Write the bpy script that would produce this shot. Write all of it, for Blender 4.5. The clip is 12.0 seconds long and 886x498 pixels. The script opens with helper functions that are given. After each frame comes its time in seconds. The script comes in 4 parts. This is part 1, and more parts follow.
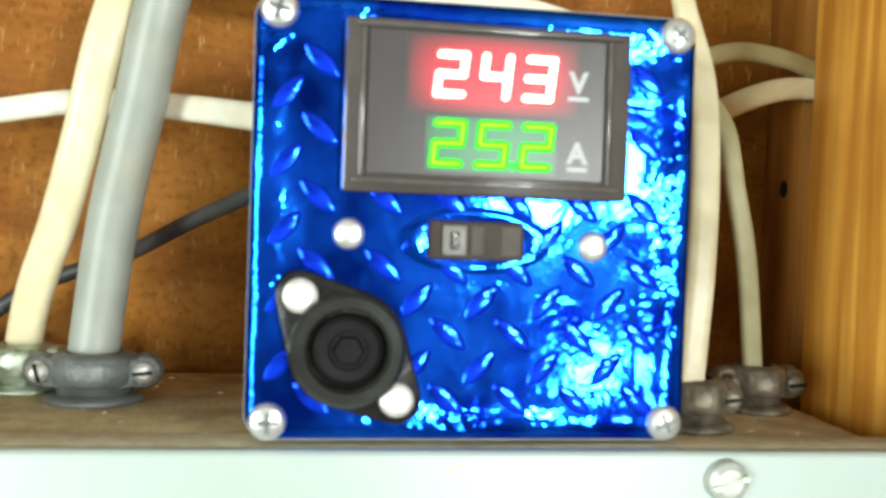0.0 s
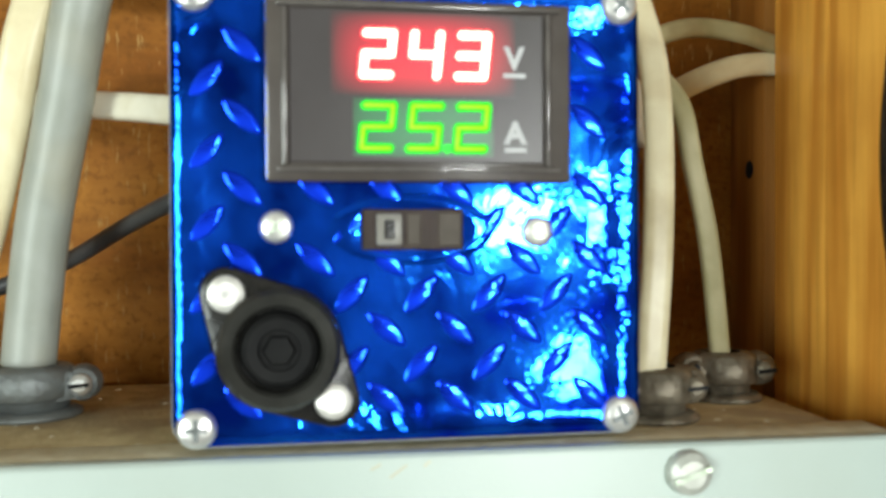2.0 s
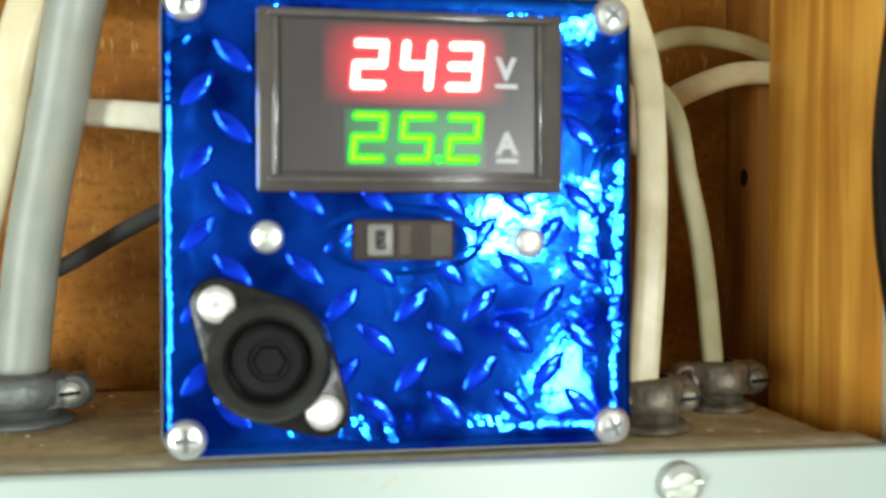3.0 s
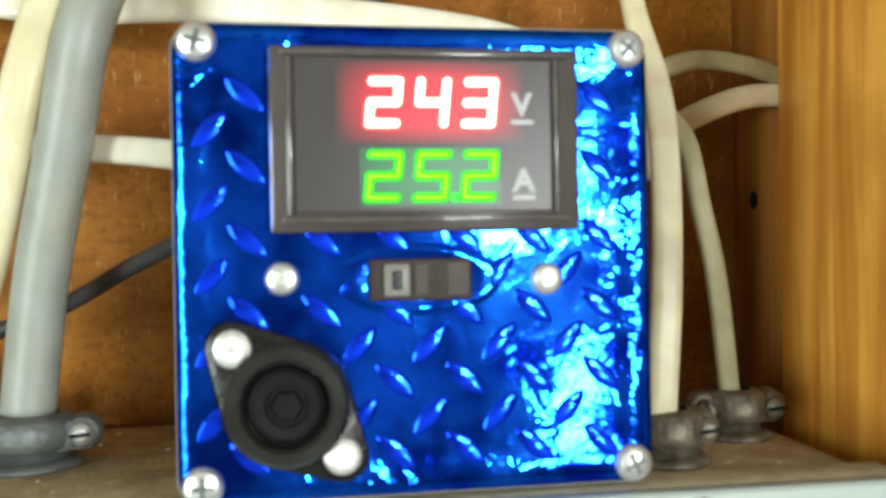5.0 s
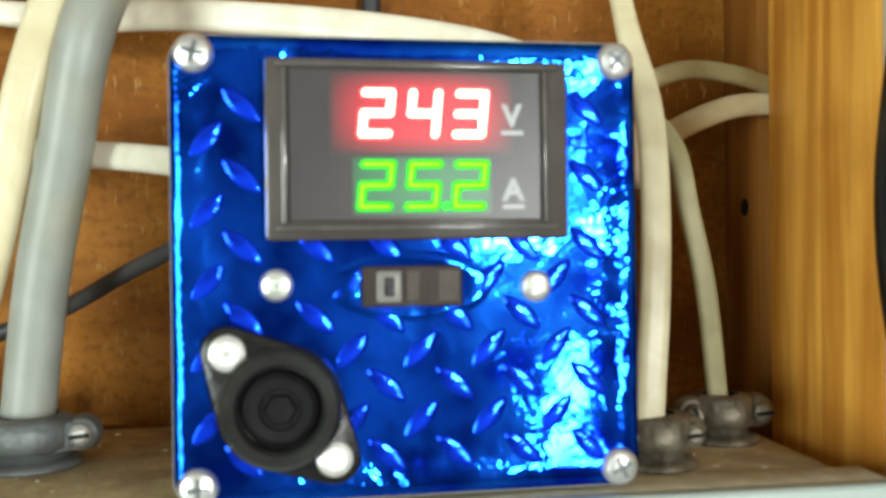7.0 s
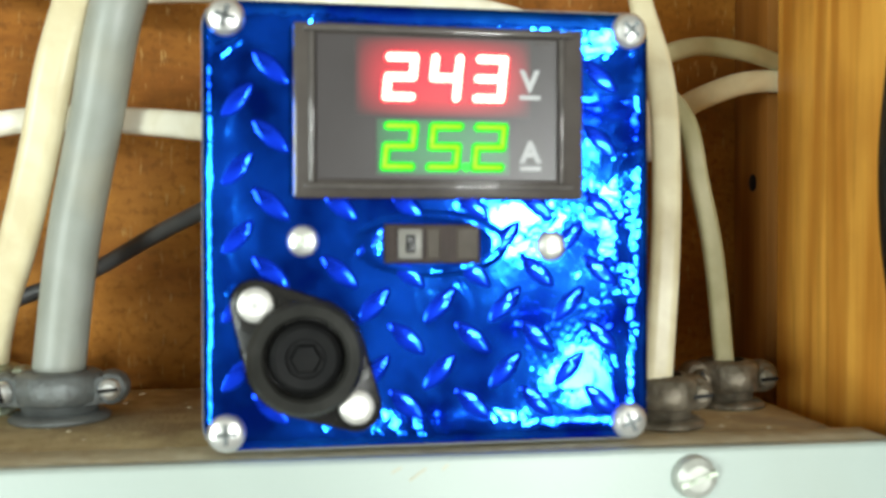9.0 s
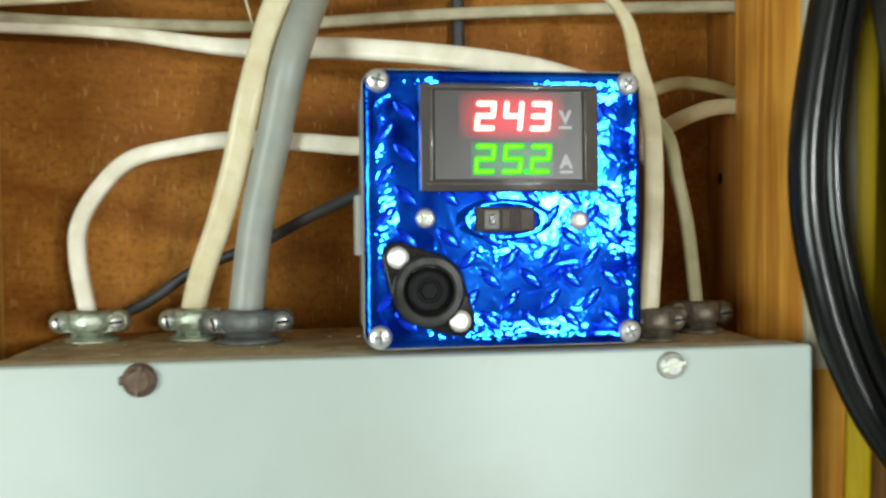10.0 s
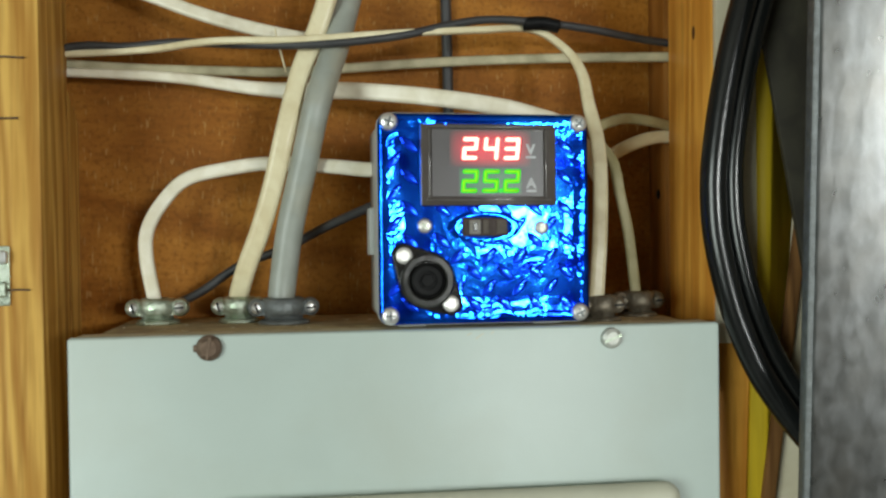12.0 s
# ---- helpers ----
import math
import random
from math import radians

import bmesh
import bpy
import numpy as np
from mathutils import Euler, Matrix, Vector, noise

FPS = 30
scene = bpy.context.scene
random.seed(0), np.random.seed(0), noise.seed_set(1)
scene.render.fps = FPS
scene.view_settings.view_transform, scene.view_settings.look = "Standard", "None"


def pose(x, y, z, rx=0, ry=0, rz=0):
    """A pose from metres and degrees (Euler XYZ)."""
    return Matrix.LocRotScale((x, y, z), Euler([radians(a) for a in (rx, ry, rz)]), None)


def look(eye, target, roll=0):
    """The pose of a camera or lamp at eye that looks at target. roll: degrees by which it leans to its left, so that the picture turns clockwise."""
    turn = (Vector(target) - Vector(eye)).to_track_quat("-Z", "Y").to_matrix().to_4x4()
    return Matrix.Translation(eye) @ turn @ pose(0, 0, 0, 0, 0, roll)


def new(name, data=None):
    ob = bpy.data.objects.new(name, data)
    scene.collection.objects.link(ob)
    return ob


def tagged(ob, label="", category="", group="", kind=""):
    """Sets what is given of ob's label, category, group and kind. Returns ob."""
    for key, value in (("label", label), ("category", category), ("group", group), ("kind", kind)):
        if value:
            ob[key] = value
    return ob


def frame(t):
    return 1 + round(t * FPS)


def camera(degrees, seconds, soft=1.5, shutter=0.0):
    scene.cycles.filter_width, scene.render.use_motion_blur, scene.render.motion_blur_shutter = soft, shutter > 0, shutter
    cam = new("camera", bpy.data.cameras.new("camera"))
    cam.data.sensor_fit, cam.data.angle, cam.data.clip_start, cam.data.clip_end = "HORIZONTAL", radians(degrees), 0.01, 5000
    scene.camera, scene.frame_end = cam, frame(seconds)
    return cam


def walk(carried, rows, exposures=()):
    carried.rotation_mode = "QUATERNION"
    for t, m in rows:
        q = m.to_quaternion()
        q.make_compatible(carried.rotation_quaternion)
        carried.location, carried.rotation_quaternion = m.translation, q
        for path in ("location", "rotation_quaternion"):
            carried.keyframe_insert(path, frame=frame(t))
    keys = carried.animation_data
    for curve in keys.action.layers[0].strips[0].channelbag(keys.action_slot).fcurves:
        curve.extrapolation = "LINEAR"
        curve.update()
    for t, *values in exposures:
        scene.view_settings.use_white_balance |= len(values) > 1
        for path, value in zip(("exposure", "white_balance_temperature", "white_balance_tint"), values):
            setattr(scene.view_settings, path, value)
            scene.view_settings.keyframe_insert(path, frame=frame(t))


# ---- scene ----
cam = camera(50.72, 12.0, soft=2.4, shutter=0.6)
cam.data.dof.use_dof, cam.data.dof.focus_distance, cam.data.dof.aperture_fstop = True, 0.55, 20.0
PATH = [
    (0, (0.00623, -0.24550, 1.56219), (0.04154, 0.05227, 1.55297), 1.86),
    (0.5, (0.01176, -0.24127, 1.55717), (0.04752, 0.05651, 1.55005), 0.91),
    (1, (0.01879, -0.23298, 1.55258), (0.05553, 0.06463, 1.54372), 0.75),
    (1.5, (0.02158, -0.23240, 1.55614), (0.05995, 0.06501, 1.54736), 0.19),
    (2, (0.02298, -0.23386, 1.55730), (0.05980, 0.06380, 1.55049), -0.41),
    (2.5, (0.02302, -0.23340, 1.55956), (0.05986, 0.06426, 1.55342), -0.59),
    (3, (0.02501, -0.23377, 1.55971), (0.06211, 0.06386, 1.55322), -0.22),
    (5, (0.01975, -0.22942, 1.56732), (0.05886, 0.06799, 1.56348), -1.12),
    (5.5, (0.02241, -0.22981, 1.56606), (0.06165, 0.06759, 1.56260), -1.13),
    (6, (0.02004, -0.23101, 1.56453), (0.05975, 0.06632, 1.56046), -0.94),
    (6.5, (0.01980, -0.23548, 1.56674), (0.05774, 0.06208, 1.56240), -1.12),
    (7, (0.02178, -0.23502, 1.56922), (0.06034, 0.06247, 1.56548), -0.84),
    (9, (0.01719, -0.24490, 1.56059), (0.05351, 0.05283, 1.55448), -0.18),
    (9.5, (-0.00400, -0.30158, 1.55418), (0.02992, -0.00361, 1.54645), -0.75),
    (10, (-0.02616, -0.39015, 1.55402), (0.00715, -0.09209, 1.54702), -0.75),
    (10.5, (-0.03250, -0.46399, 1.55605), (0.00257, -0.16621, 1.54629), -0.99),
    (11, (-0.04166, -0.50856, 1.55651), (-0.00205, -0.21126, 1.54996), -0.65),
    (11.5, (-0.04626, -0.51487, 1.55612), (-0.00705, -0.21746, 1.55240), -0.89),
    (12, (-0.04735, -0.51411, 1.55260), (-0.00827, -0.21670, 1.54814), -0.71),
]
EXPOSURES = [(0.0, 0.2), (1.0, -0.03), (2.5, -0.1), (7.0, -0.1), (9.0, -0.05), (9.5, -0.1), (10.0, -0.45), (10.5, -0.75), (12.0, -0.8)]
walk(cam, [(t, look(eye, target, roll)) for t, eye, target, roll in PATH], EXPOSURES)

# ---- world and light ----
world = bpy.data.worlds.new("world")
scene.world = world
world.use_nodes = True
sky = world.node_tree.nodes.new("ShaderNodeTexSky")
sky.sky_type, sky.sun_disc = "NISHITA", False
sky.sun_elevation, sky.sun_rotation = radians(48), radians(150)
world.node_tree.links.new(sky.outputs[0], world.node_tree.nodes["Background"].inputs[0])
world.node_tree.nodes["Background"].inputs[1].default_value = 0.12


def area_lamp(name, eye, target, width, height, watts, colour):
    data = bpy.data.lights.new(name, "AREA")
    data.shape, data.size, data.size_y, data.energy, data.color = "RECTANGLE", width, height, watts, colour
    lamp = new(name, data)
    lamp.matrix_world = look(eye, target)
    return lamp


# daylight that falls in through the side opening and through the three rear windows
area_lamp("opening_daylight", (-1.66, -2.1, 1.45), (0.2, -1.0, 1.5), 1.1, 1.3, 76, (0.89, 1.0, 0.94))
area_lamp("upper_window_daylight", (0.90, -3.06, 1.68), (0.90, 0, 1.68), 0.24, 0.13, 28, (0.95, 1.0, 0.97))
area_lamp("side_window_daylight", (1.30, -3.06, 1.84), (1.30, 0, 1.84), 0.20, 0.34, 32, (0.95, 1.0, 0.97))
area_lamp("lower_window_daylight", (1.17, -3.06, 1.08), (1.17, 0, 1.08), 0.24, 0.24, 21, (0.95, 1.0, 0.97))

sun_data = bpy.data.lights.new("sun", "SUN")
sun_data.energy, sun_data.angle, sun_data.color = 3.0, radians(0.5), (1.0, 0.95, 0.88)
new("sun", sun_data).matrix_world = look((-3, 4.0, 6.0), (0, 0, 0))

# ---- materials ----


def material(name, colour, rough=0.5, metal=0.0, second=None, scale=40.0, stretch=(1, 1, 1), mix=1.0, bump=0.0, bump_scale=None,
             coat=0.0, spec=0.5, vary=0.0, dirt=None, dirt_scale=12.0, dirt_low=0.5, dirt_high=0.7, rough2=None):
    """A surface with a base colour, a second tone in a stretched grain, large stains and a fine relief."""
    m = bpy.data.materials.new(name)
    m.use_nodes = True
    n, link = m.node_tree.nodes, m.node_tree.links.new
    b = n["Principled BSDF"]
    b.inputs["Roughness"].default_value, b.inputs["Metallic"].default_value = rough, metal
    b.inputs["Coat Weight"].default_value, b.inputs["Specular IOR Level"].default_value = coat, spec
    at = n.new("ShaderNodeTexCoord")
    place = n.new("ShaderNodeMapping")
    place.inputs["Scale"].default_value = stretch
    link(at.outputs["Object"], place.inputs[0])
    grain = n.new("ShaderNodeTexNoise")
    grain.inputs["Scale"].default_value, grain.inputs["Detail"].default_value = scale, 6
    grain.inputs["Distortion"].default_value = 0.4
    link(place.outputs[0], grain.inputs["Vector"])
    ramp = n.new("ShaderNodeValToRGB")
    ramp.color_ramp.elements[0].position, ramp.color_ramp.elements[1].position = 0.36, 0.66
    ramp.color_ramp.elements[0].color = (*(second or [c * 0.88 for c in colour]), 1)
    ramp.color_ramp.elements[1].color = (*colour, 1)
    link(grain.outputs[0], ramp.inputs[0])
    tone = ramp.outputs[0]
    if dirt:
        stain = n.new("ShaderNodeTexNoise")
        stain.inputs["Scale"].default_value, stain.inputs["Detail"].default_value = dirt_scale, 5
        link(at.outputs["Object"], stain.inputs["Vector"])
        reach = n.new("ShaderNodeMapRange")
        reach.inputs[1].default_value, reach.inputs[2].default_value = dirt_low, dirt_high
        link(stain.outputs[0], reach.inputs[0])
        blend = n.new("ShaderNodeMix")
        blend.data_type = "RGBA"
        link(reach.outputs[0], blend.inputs[0])
        link(tone, blend.inputs[6])
        blend.inputs[7].default_value = (*dirt, 1)
        tone = blend.outputs[2]
    if vary:
        info, hsv, span = n.new("ShaderNodeObjectInfo"), n.new("ShaderNodeHueSaturation"), n.new("ShaderNodeMapRange")
        span.inputs[3].default_value, span.inputs[4].default_value = 1 - vary, 1 + vary
        link(info.outputs["Random"], span.inputs[0])
        link(span.outputs[0], hsv.inputs["Value"])
        link(tone, hsv.inputs["Color"])
        tone = hsv.outputs[0]
    link(tone, b.inputs["Base Color"])
    if rough2 is not None:
        r = n.new("ShaderNodeMapRange")
        r.inputs[1].default_value, r.inputs[2].default_value = 0.3, 0.7
        r.inputs[3].default_value, r.inputs[4].default_value = rough, rough2
        link(grain.outputs[0], r.inputs[0])
        link(r.outputs[0], b.inputs["Roughness"])
    if bump:
        relief, fine = n.new("ShaderNodeBump"), grain
        if bump_scale:
            fine = n.new("ShaderNodeTexNoise")
            fine.inputs["Scale"].default_value, fine.inputs["Detail"].default_value = bump_scale, 4
            link(place.outputs[0], fine.inputs["Vector"])
        relief.inputs["Strength"].default_value, relief.inputs["Distance"].default_value = bump, 0.002
        link(fine.outputs[0], relief.inputs["Height"])
        link(relief.outputs[0], b.inputs["Normal"])
    return m


def glow(name, colour, strength):
    m = bpy.data.materials.new(name)
    m.use_nodes = True
    b = m.node_tree.nodes["Principled BSDF"]
    b.inputs["Base Color"].default_value = (*[c * 0.5 for c in colour], 1)
    b.inputs["Emission Color"].default_value, b.inputs["Emission Strength"].default_value = (*colour, 1), strength
    return m


def wood(name, light, dark, along, rings=26.0, rough=0.55, stain=None, draw=0.06, flecks=None):
    """Sawn wood whose grain runs along one axis (0 x, 2 z), with wavy year rings, fibres and stains."""
    m = bpy.data.materials.new(name)
    m.use_nodes = True
    n, link = m.node_tree.nodes, m.node_tree.links.new
    b = n["Principled BSDF"]
    b.inputs["Roughness"].default_value, b.inputs["Specular IOR Level"].default_value = rough, 0.14
    at, place = n.new("ShaderNodeTexCoord"), n.new("ShaderNodeMapping")
    place.inputs["Scale"].default_value = [draw if k == along else 1.0 for k in range(3)]
    link(at.outputs["Object"], place.inputs[0])
    wave = n.new("ShaderNodeTexWave")
    wave.wave_type, wave.bands_direction = "BANDS", "DIAGONAL"
    wave.inputs["Scale"].default_value, wave.inputs["Distortion"].default_value = rings, 9.0
    wave.inputs["Detail"].default_value, wave.inputs["Detail Scale"].default_value = 3.0, 1.6
    link(place.outputs[0], wave.inputs["Vector"])
    fibre = n.new("ShaderNodeTexNoise")
    fibre.inputs["Scale"].default_value, fibre.inputs["Detail"].default_value = 420.0, 4
    link(place.outputs[0], fibre.inputs["Vector"])
    patch = n.new("ShaderNodeTexNoise")
    patch.inputs["Scale"].default_value, patch.inputs["Detail"].default_value = 14.0, 5
    link(at.outputs["Object"], patch.inputs["Vector"])
    add = n.new("ShaderNodeMath")
    add.operation = "MULTIPLY_ADD"
    add.inputs[1].default_value = 0.55
    link(wave.outputs[1], add.inputs[0])
    half = n.new("ShaderNodeMath")
    half.operation = "MULTIPLY"
    half.inputs[1].default_value = 0.45
    link(fibre.outputs[0], half.inputs[0])
    link(half.outputs[0], add.inputs[2])
    ramp = n.new("ShaderNodeValToRGB")
    ramp.color_ramp.elements[0].position, ramp.color_ramp.elements[1].position = 0.2, 0.8
    ramp.color_ramp.elements[0].color, ramp.color_ramp.elements[1].color = (*dark, 1), (*light, 1)
    link(add.outputs[0], ramp.inputs[0])
    reach, blend = n.new("ShaderNodeMapRange"), n.new("ShaderNodeMix")
    reach.inputs[1].default_value, reach.inputs[2].default_value = 0.45, 0.75
    reach.inputs[4].default_value = 0.75
    blend.data_type = "RGBA"
    link(patch.outputs[0], reach.inputs[0])
    link(reach.outputs[0], blend.inputs[0])
    link(ramp.outputs[0], blend.inputs[6])
    blend.inputs[7].default_value = (*(stain or dark), 1)
    pores, deep, worn = n.new("ShaderNodeTexNoise"), n.new("ShaderNodeMapRange"), n.new("ShaderNodeMix")
    pores.inputs["Scale"].default_value, pores.inputs["Detail"].default_value = 230.0, 3
    link(place.outputs[0], pores.inputs["Vector"])
    deep.inputs[1].default_value, deep.inputs[2].default_value, deep.inputs[4].default_value = 0.52, 0.75, 0.3
    link(pores.outputs[0], deep.inputs[0])
    worn.data_type = "RGBA"
    link(deep.outputs[0], worn.inputs[0])
    link(blend.outputs[2], worn.inputs[6])
    worn.inputs[7].default_value = (*(0.45 * v for v in dark), 1)
    tone = worn.outputs[2]
    if flecks:
        # sparse pale hairs across the grain, gathered in patches, and dark speckle
        hair, where, gate, both, pale = n.new("ShaderNodeTexNoise"), n.new("ShaderNodeMapping"), n.new("ShaderNodeMapRange"), n.new("ShaderNodeMath"), n.new("ShaderNodeMix")
        where.inputs["Scale"].default_value = (1.0, 1.0, 0.22)
        link(at.outputs["Object"], where.inputs[0])
        hair.inputs["Scale"].default_value, hair.inputs["Detail"].default_value = 520.0, 2
        link(where.outputs[0], hair.inputs["Vector"])
        gate.inputs[1].default_value, gate.inputs[2].default_value = 0.62, 0.73
        link(hair.outputs[0], gate.inputs[0])
        both.operation = "MULTIPLY"
        link(gate.outputs[0], both.inputs[0])
        link(patch.outputs[0], both.inputs[1])
        pale.data_type = "RGBA"
        link(both.outputs[0], pale.inputs[0])
        link(tone, pale.inputs[6])
        pale.inputs[7].default_value = (*flecks, 1)
        speck, dim, dark_mix = n.new("ShaderNodeTexNoise"), n.new("ShaderNodeMapRange"), n.new("ShaderNodeMix")
        speck.inputs["Scale"].default_value, speck.inputs["Detail"].default_value = 300.0, 4
        link(at.outputs["Object"], speck.inputs["Vector"])
        dim.inputs[1].default_value, dim.inputs[2].default_value, dim.inputs[4].default_value = 0.50, 0.66, 0.5
        link(speck.outputs[0], dim.inputs[0])
        dark_mix.data_type = "RGBA"
        link(dim.outputs[0], dark_mix.inputs[0])
        link(pale.outputs[2], dark_mix.inputs[6])
        dark_mix.inputs[7].default_value = (*(0.6 * v for v in dark), 1)
        tone = dark_mix.outputs[2]
    link(tone, b.inputs["Base Color"])
    relief = n.new("ShaderNodeBump")
    relief.inputs["Strength"].default_value, relief.inputs["Distance"].default_value = 0.35, 0.001
    link(add.outputs[0], relief.inputs["Height"])
    link(relief.outputs[0], b.inputs["Normal"])
    return m


BACKBOARD = wood("brown_plywood", (0.43, 0.175, 0.025), (0.26, 0.090, 0.010), 0, 9, 0.55, (0.16, 0.05, 0.006), 0.28, (0.50, 0.30, 0.10))
STUD = wood("pine_stud", (0.86, 0.43, 0.075), (0.60, 0.245, 0.035), 2, 30, 0.4, (0.40, 0.14, 0.018))
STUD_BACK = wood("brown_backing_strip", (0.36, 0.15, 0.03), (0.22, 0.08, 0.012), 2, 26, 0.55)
STUD_LIGHT = wood("pale_pine_stud", (0.72, 0.44, 0.11), (0.42, 0.20, 0.038), 2, 40, 0.5, (0.52, 0.27, 0.055))
YELLOW = wood("yellow_board", (0.60, 0.42, 0.02), (0.42, 0.28, 0.01), 2, 12, 0.45, (0.45, 0.33, 0.02))
ROUGH_BROWN = wood("rough_brown_stick", (0.25, 0.12, 0.04), (0.10, 0.045, 0.015), 2, 40, 0.8)
DARK_BOARD = material("dark_board", (0.05, 0.045, 0.03), 0.6, second=(0.03, 0.026, 0.018), scale=60, bump=0.2)
CREAM = material("cream_board", (0.66, 0.60, 0.44), 0.6, second=(0.58, 0.51, 0.36), scale=60, bump=0.15, dirt=(0.4, 0.33, 0.2), dirt_low=0.55)
PAINT = material("grey_green_enamel", (0.485, 0.565, 0.525), 0.36, second=(0.46, 0.535, 0.495), scale=18, bump=0.05, bump_scale=900,
                 dirt=(0.42, 0.46, 0.40), dirt_scale=9, dirt_low=0.5, dirt_high=0.85)
# cream for scuffs and the door, whose dust and top light are in the colour
PAINT_CREAM = material("cream_enamel", (0.60, 0.59, 0.47), 0.42, second=(0.52, 0.51, 0.40), scale=30, bump=0.05, bump_scale=900)
DUSTY = material("dusty_enamel", (0.56, 0.45, 0.25), 0.85, second=(0.41, 0.31, 0.16), scale=120, bump=0.3, bump_scale=700,
                 dirt=(0.31, 0.225, 0.12), dirt_scale=45, dirt_low=0.45, dirt_high=0.62)
DUST_PALE = material("pale_dusty_enamel", (0.70, 0.64, 0.47), 0.8, second=(0.57, 0.49, 0.32), scale=140, bump=0.2, bump_scale=600)
CABLE_WHITE = material("ivory_cable_sheath", (0.86, 0.81, 0.67), 0.36, second=(0.76, 0.70, 0.54), scale=90, bump=0.15, vary=0.08,
                       dirt=(0.46, 0.38, 0.24), dirt_scale=26, dirt_low=0.60, dirt_high=0.82)
CABLE_CREAM = material("cream_cable_sheath", (0.82, 0.74, 0.50), 0.36, second=(0.72, 0.62, 0.39), scale=90, bump=0.15,
                       dirt=(0.44, 0.35, 0.18), dirt_scale=26, dirt_low=0.60, dirt_high=0.82)
CABLE_OLD = material("greyed_cable_sheath", (0.54, 0.49, 0.32), 0.55, second=(0.42, 0.38, 0.24), scale=90, bump=0.15,
                     dirt=(0.2, 0.17, 0.09), dirt_scale=30, dirt_low=0.5, dirt_high=0.75)
CABLE_OLIVE = material("olive_stained_sheath", (0.42, 0.37, 0.21), 0.55, second=(0.32, 0.29, 0.14), scale=60, bump=0.15, dirt=(0.26, 0.24, 0.10), dirt_scale=30)
CABLE_GREY = material("grey_cable_sheath", (0.36, 0.38, 0.345), 0.4, second=(0.31, 0.33, 0.29), scale=70, bump=0.12,
                      dirt=(0.40, 0.36, 0.25), dirt_scale=20, dirt_low=0.5, dirt_high=0.8)
CABLE_DARK = material("dark_grey_cable", (0.035, 0.035, 0.038), 0.5, second=(0.05, 0.05, 0.05), scale=90)
CABLE_BLACK = material("black_rubber_cable", (0.007, 0.008, 0.008), 0.22, second=(0.010, 0.011, 0.011), scale=60, bump=0.06, spec=0.5)
ZINC = material("zinc_casting", (0.62, 0.68, 0.58), 0.27, 0.9, second=(0.40, 0.47, 0.36), scale=220, bump=0.3, bump_scale=500, rough2=0.6)
ZINC_DULL = material("dull_grey_casting", (0.21, 0.23, 0.23), 0.5, 0.5, second=(0.15, 0.16, 0.16), scale=160, bump=0.3, bump_scale=400)
ZINC_OLD = material("tarnished_casting", (0.27, 0.235, 0.18), 0.5, 0.6, second=(0.12, 0.10, 0.07), scale=160, bump=0.4, bump_scale=400)
STEEL = material("bright_screw_steel", (0.90, 0.90, 0.88), 0.30, 0.8, second=(0.80, 0.80, 0.78), scale=300, bump=0.1)
STEEL_WHITE = material("satin_screw_head", (0.88, 0.87, 0.83), 0.42, 0.55, second=(0.74, 0.72, 0.68), scale=400, bump=0.15)
NICKEL = material("dull_nickel_screw", (0.58, 0.59, 0.54), 0.45, 0.35, second=(0.46, 0.47, 0.42), scale=260, bump=0.2)
RUST = material("rusty_screw", (0.20, 0.14, 0.10), 0.55, 0.7, second=(0.12, 0.08, 0.055), scale=300, bump=0.4)
GALVANISED = material("galvanised_sheet", (0.33, 0.335, 0.335), 0.27, 1.0, second=(0.26, 0.265, 0.26), bump=0.11, bump_scale=80, scale=130, stretch=(1, 1, 0.6), dirt=(0.27, 0.262, 0.245),
                      dirt_scale=34, dirt_low=0.44, dirt_high=0.75, rough2=0.34)
PVC = material("grey_plastic_case", (0.50, 0.52, 0.50), 0.5, second=(0.46, 0.48, 0.46), scale=80, bump=0.05)
BLACK_PLASTIC = material("black_plastic", (0.008, 0.008, 0.008), 0.2, second=(0.018, 0.017, 0.016), scale=200, bump=0.12, spec=0.45)
BLACK_MATT = material("matt_black_rubber", (0.006, 0.006, 0.0065), 0.5, second=(0.010, 0.010, 0.010), scale=200, spec=0.12)
SMOKY = material("smoky_clear_plastic", (0.034, 0.034, 0.031), 0.2, second=(0.020, 0.020, 0.018), scale=120, bump=0.1, coat=0.15, spec=0.3)
BEZEL = material("smoky_bezel", (0.085, 0.072, 0.066), 0.24, second=(0.065, 0.054, 0.048), scale=60, coat=0.5)
WINDOW_GREY = material("grey_meter_face", (0.066, 0.058, 0.058), 0.30, second=(0.058, 0.05, 0.05), scale=60, spec=0.3)
SWITCH_BODY = material("brown_black_switch", (0.046, 0.030, 0.025), 0.45, second=(0.03, 0.020, 0.016), scale=100, spec=0.2)
SWITCH_KNOB = material("grey_slide_knob", (0.20, 0.185, 0.16), 0.35, second=(0.24, 0.23, 0.21), scale=200)
SWITCH_PLATE = material("grey_brown_switch_plate", (0.085, 0.070, 0.056), 0.45, second=(0.065, 0.052, 0.04), scale=150, spec=0.2)
# lighter than the bezel: reflections along its inner edges put into the colour
BEZEL_LIGHT_EDGE = material("light_bezel_edge", (0.12, 0.108, 0.10), 0.2, second=(0.09, 0.08, 0.075), scale=140, coat=0.5)
PRINT = material("pale_grey_print", (0.55, 0.55, 0.56), 0.5)
CONCRETE = material("concrete_floor", (0.22, 0.21, 0.19), 0.8, second=(0.16, 0.15, 0.14), scale=8, bump=0.2, dirt=(0.16, 0.15, 0.13), dirt_scale=2)
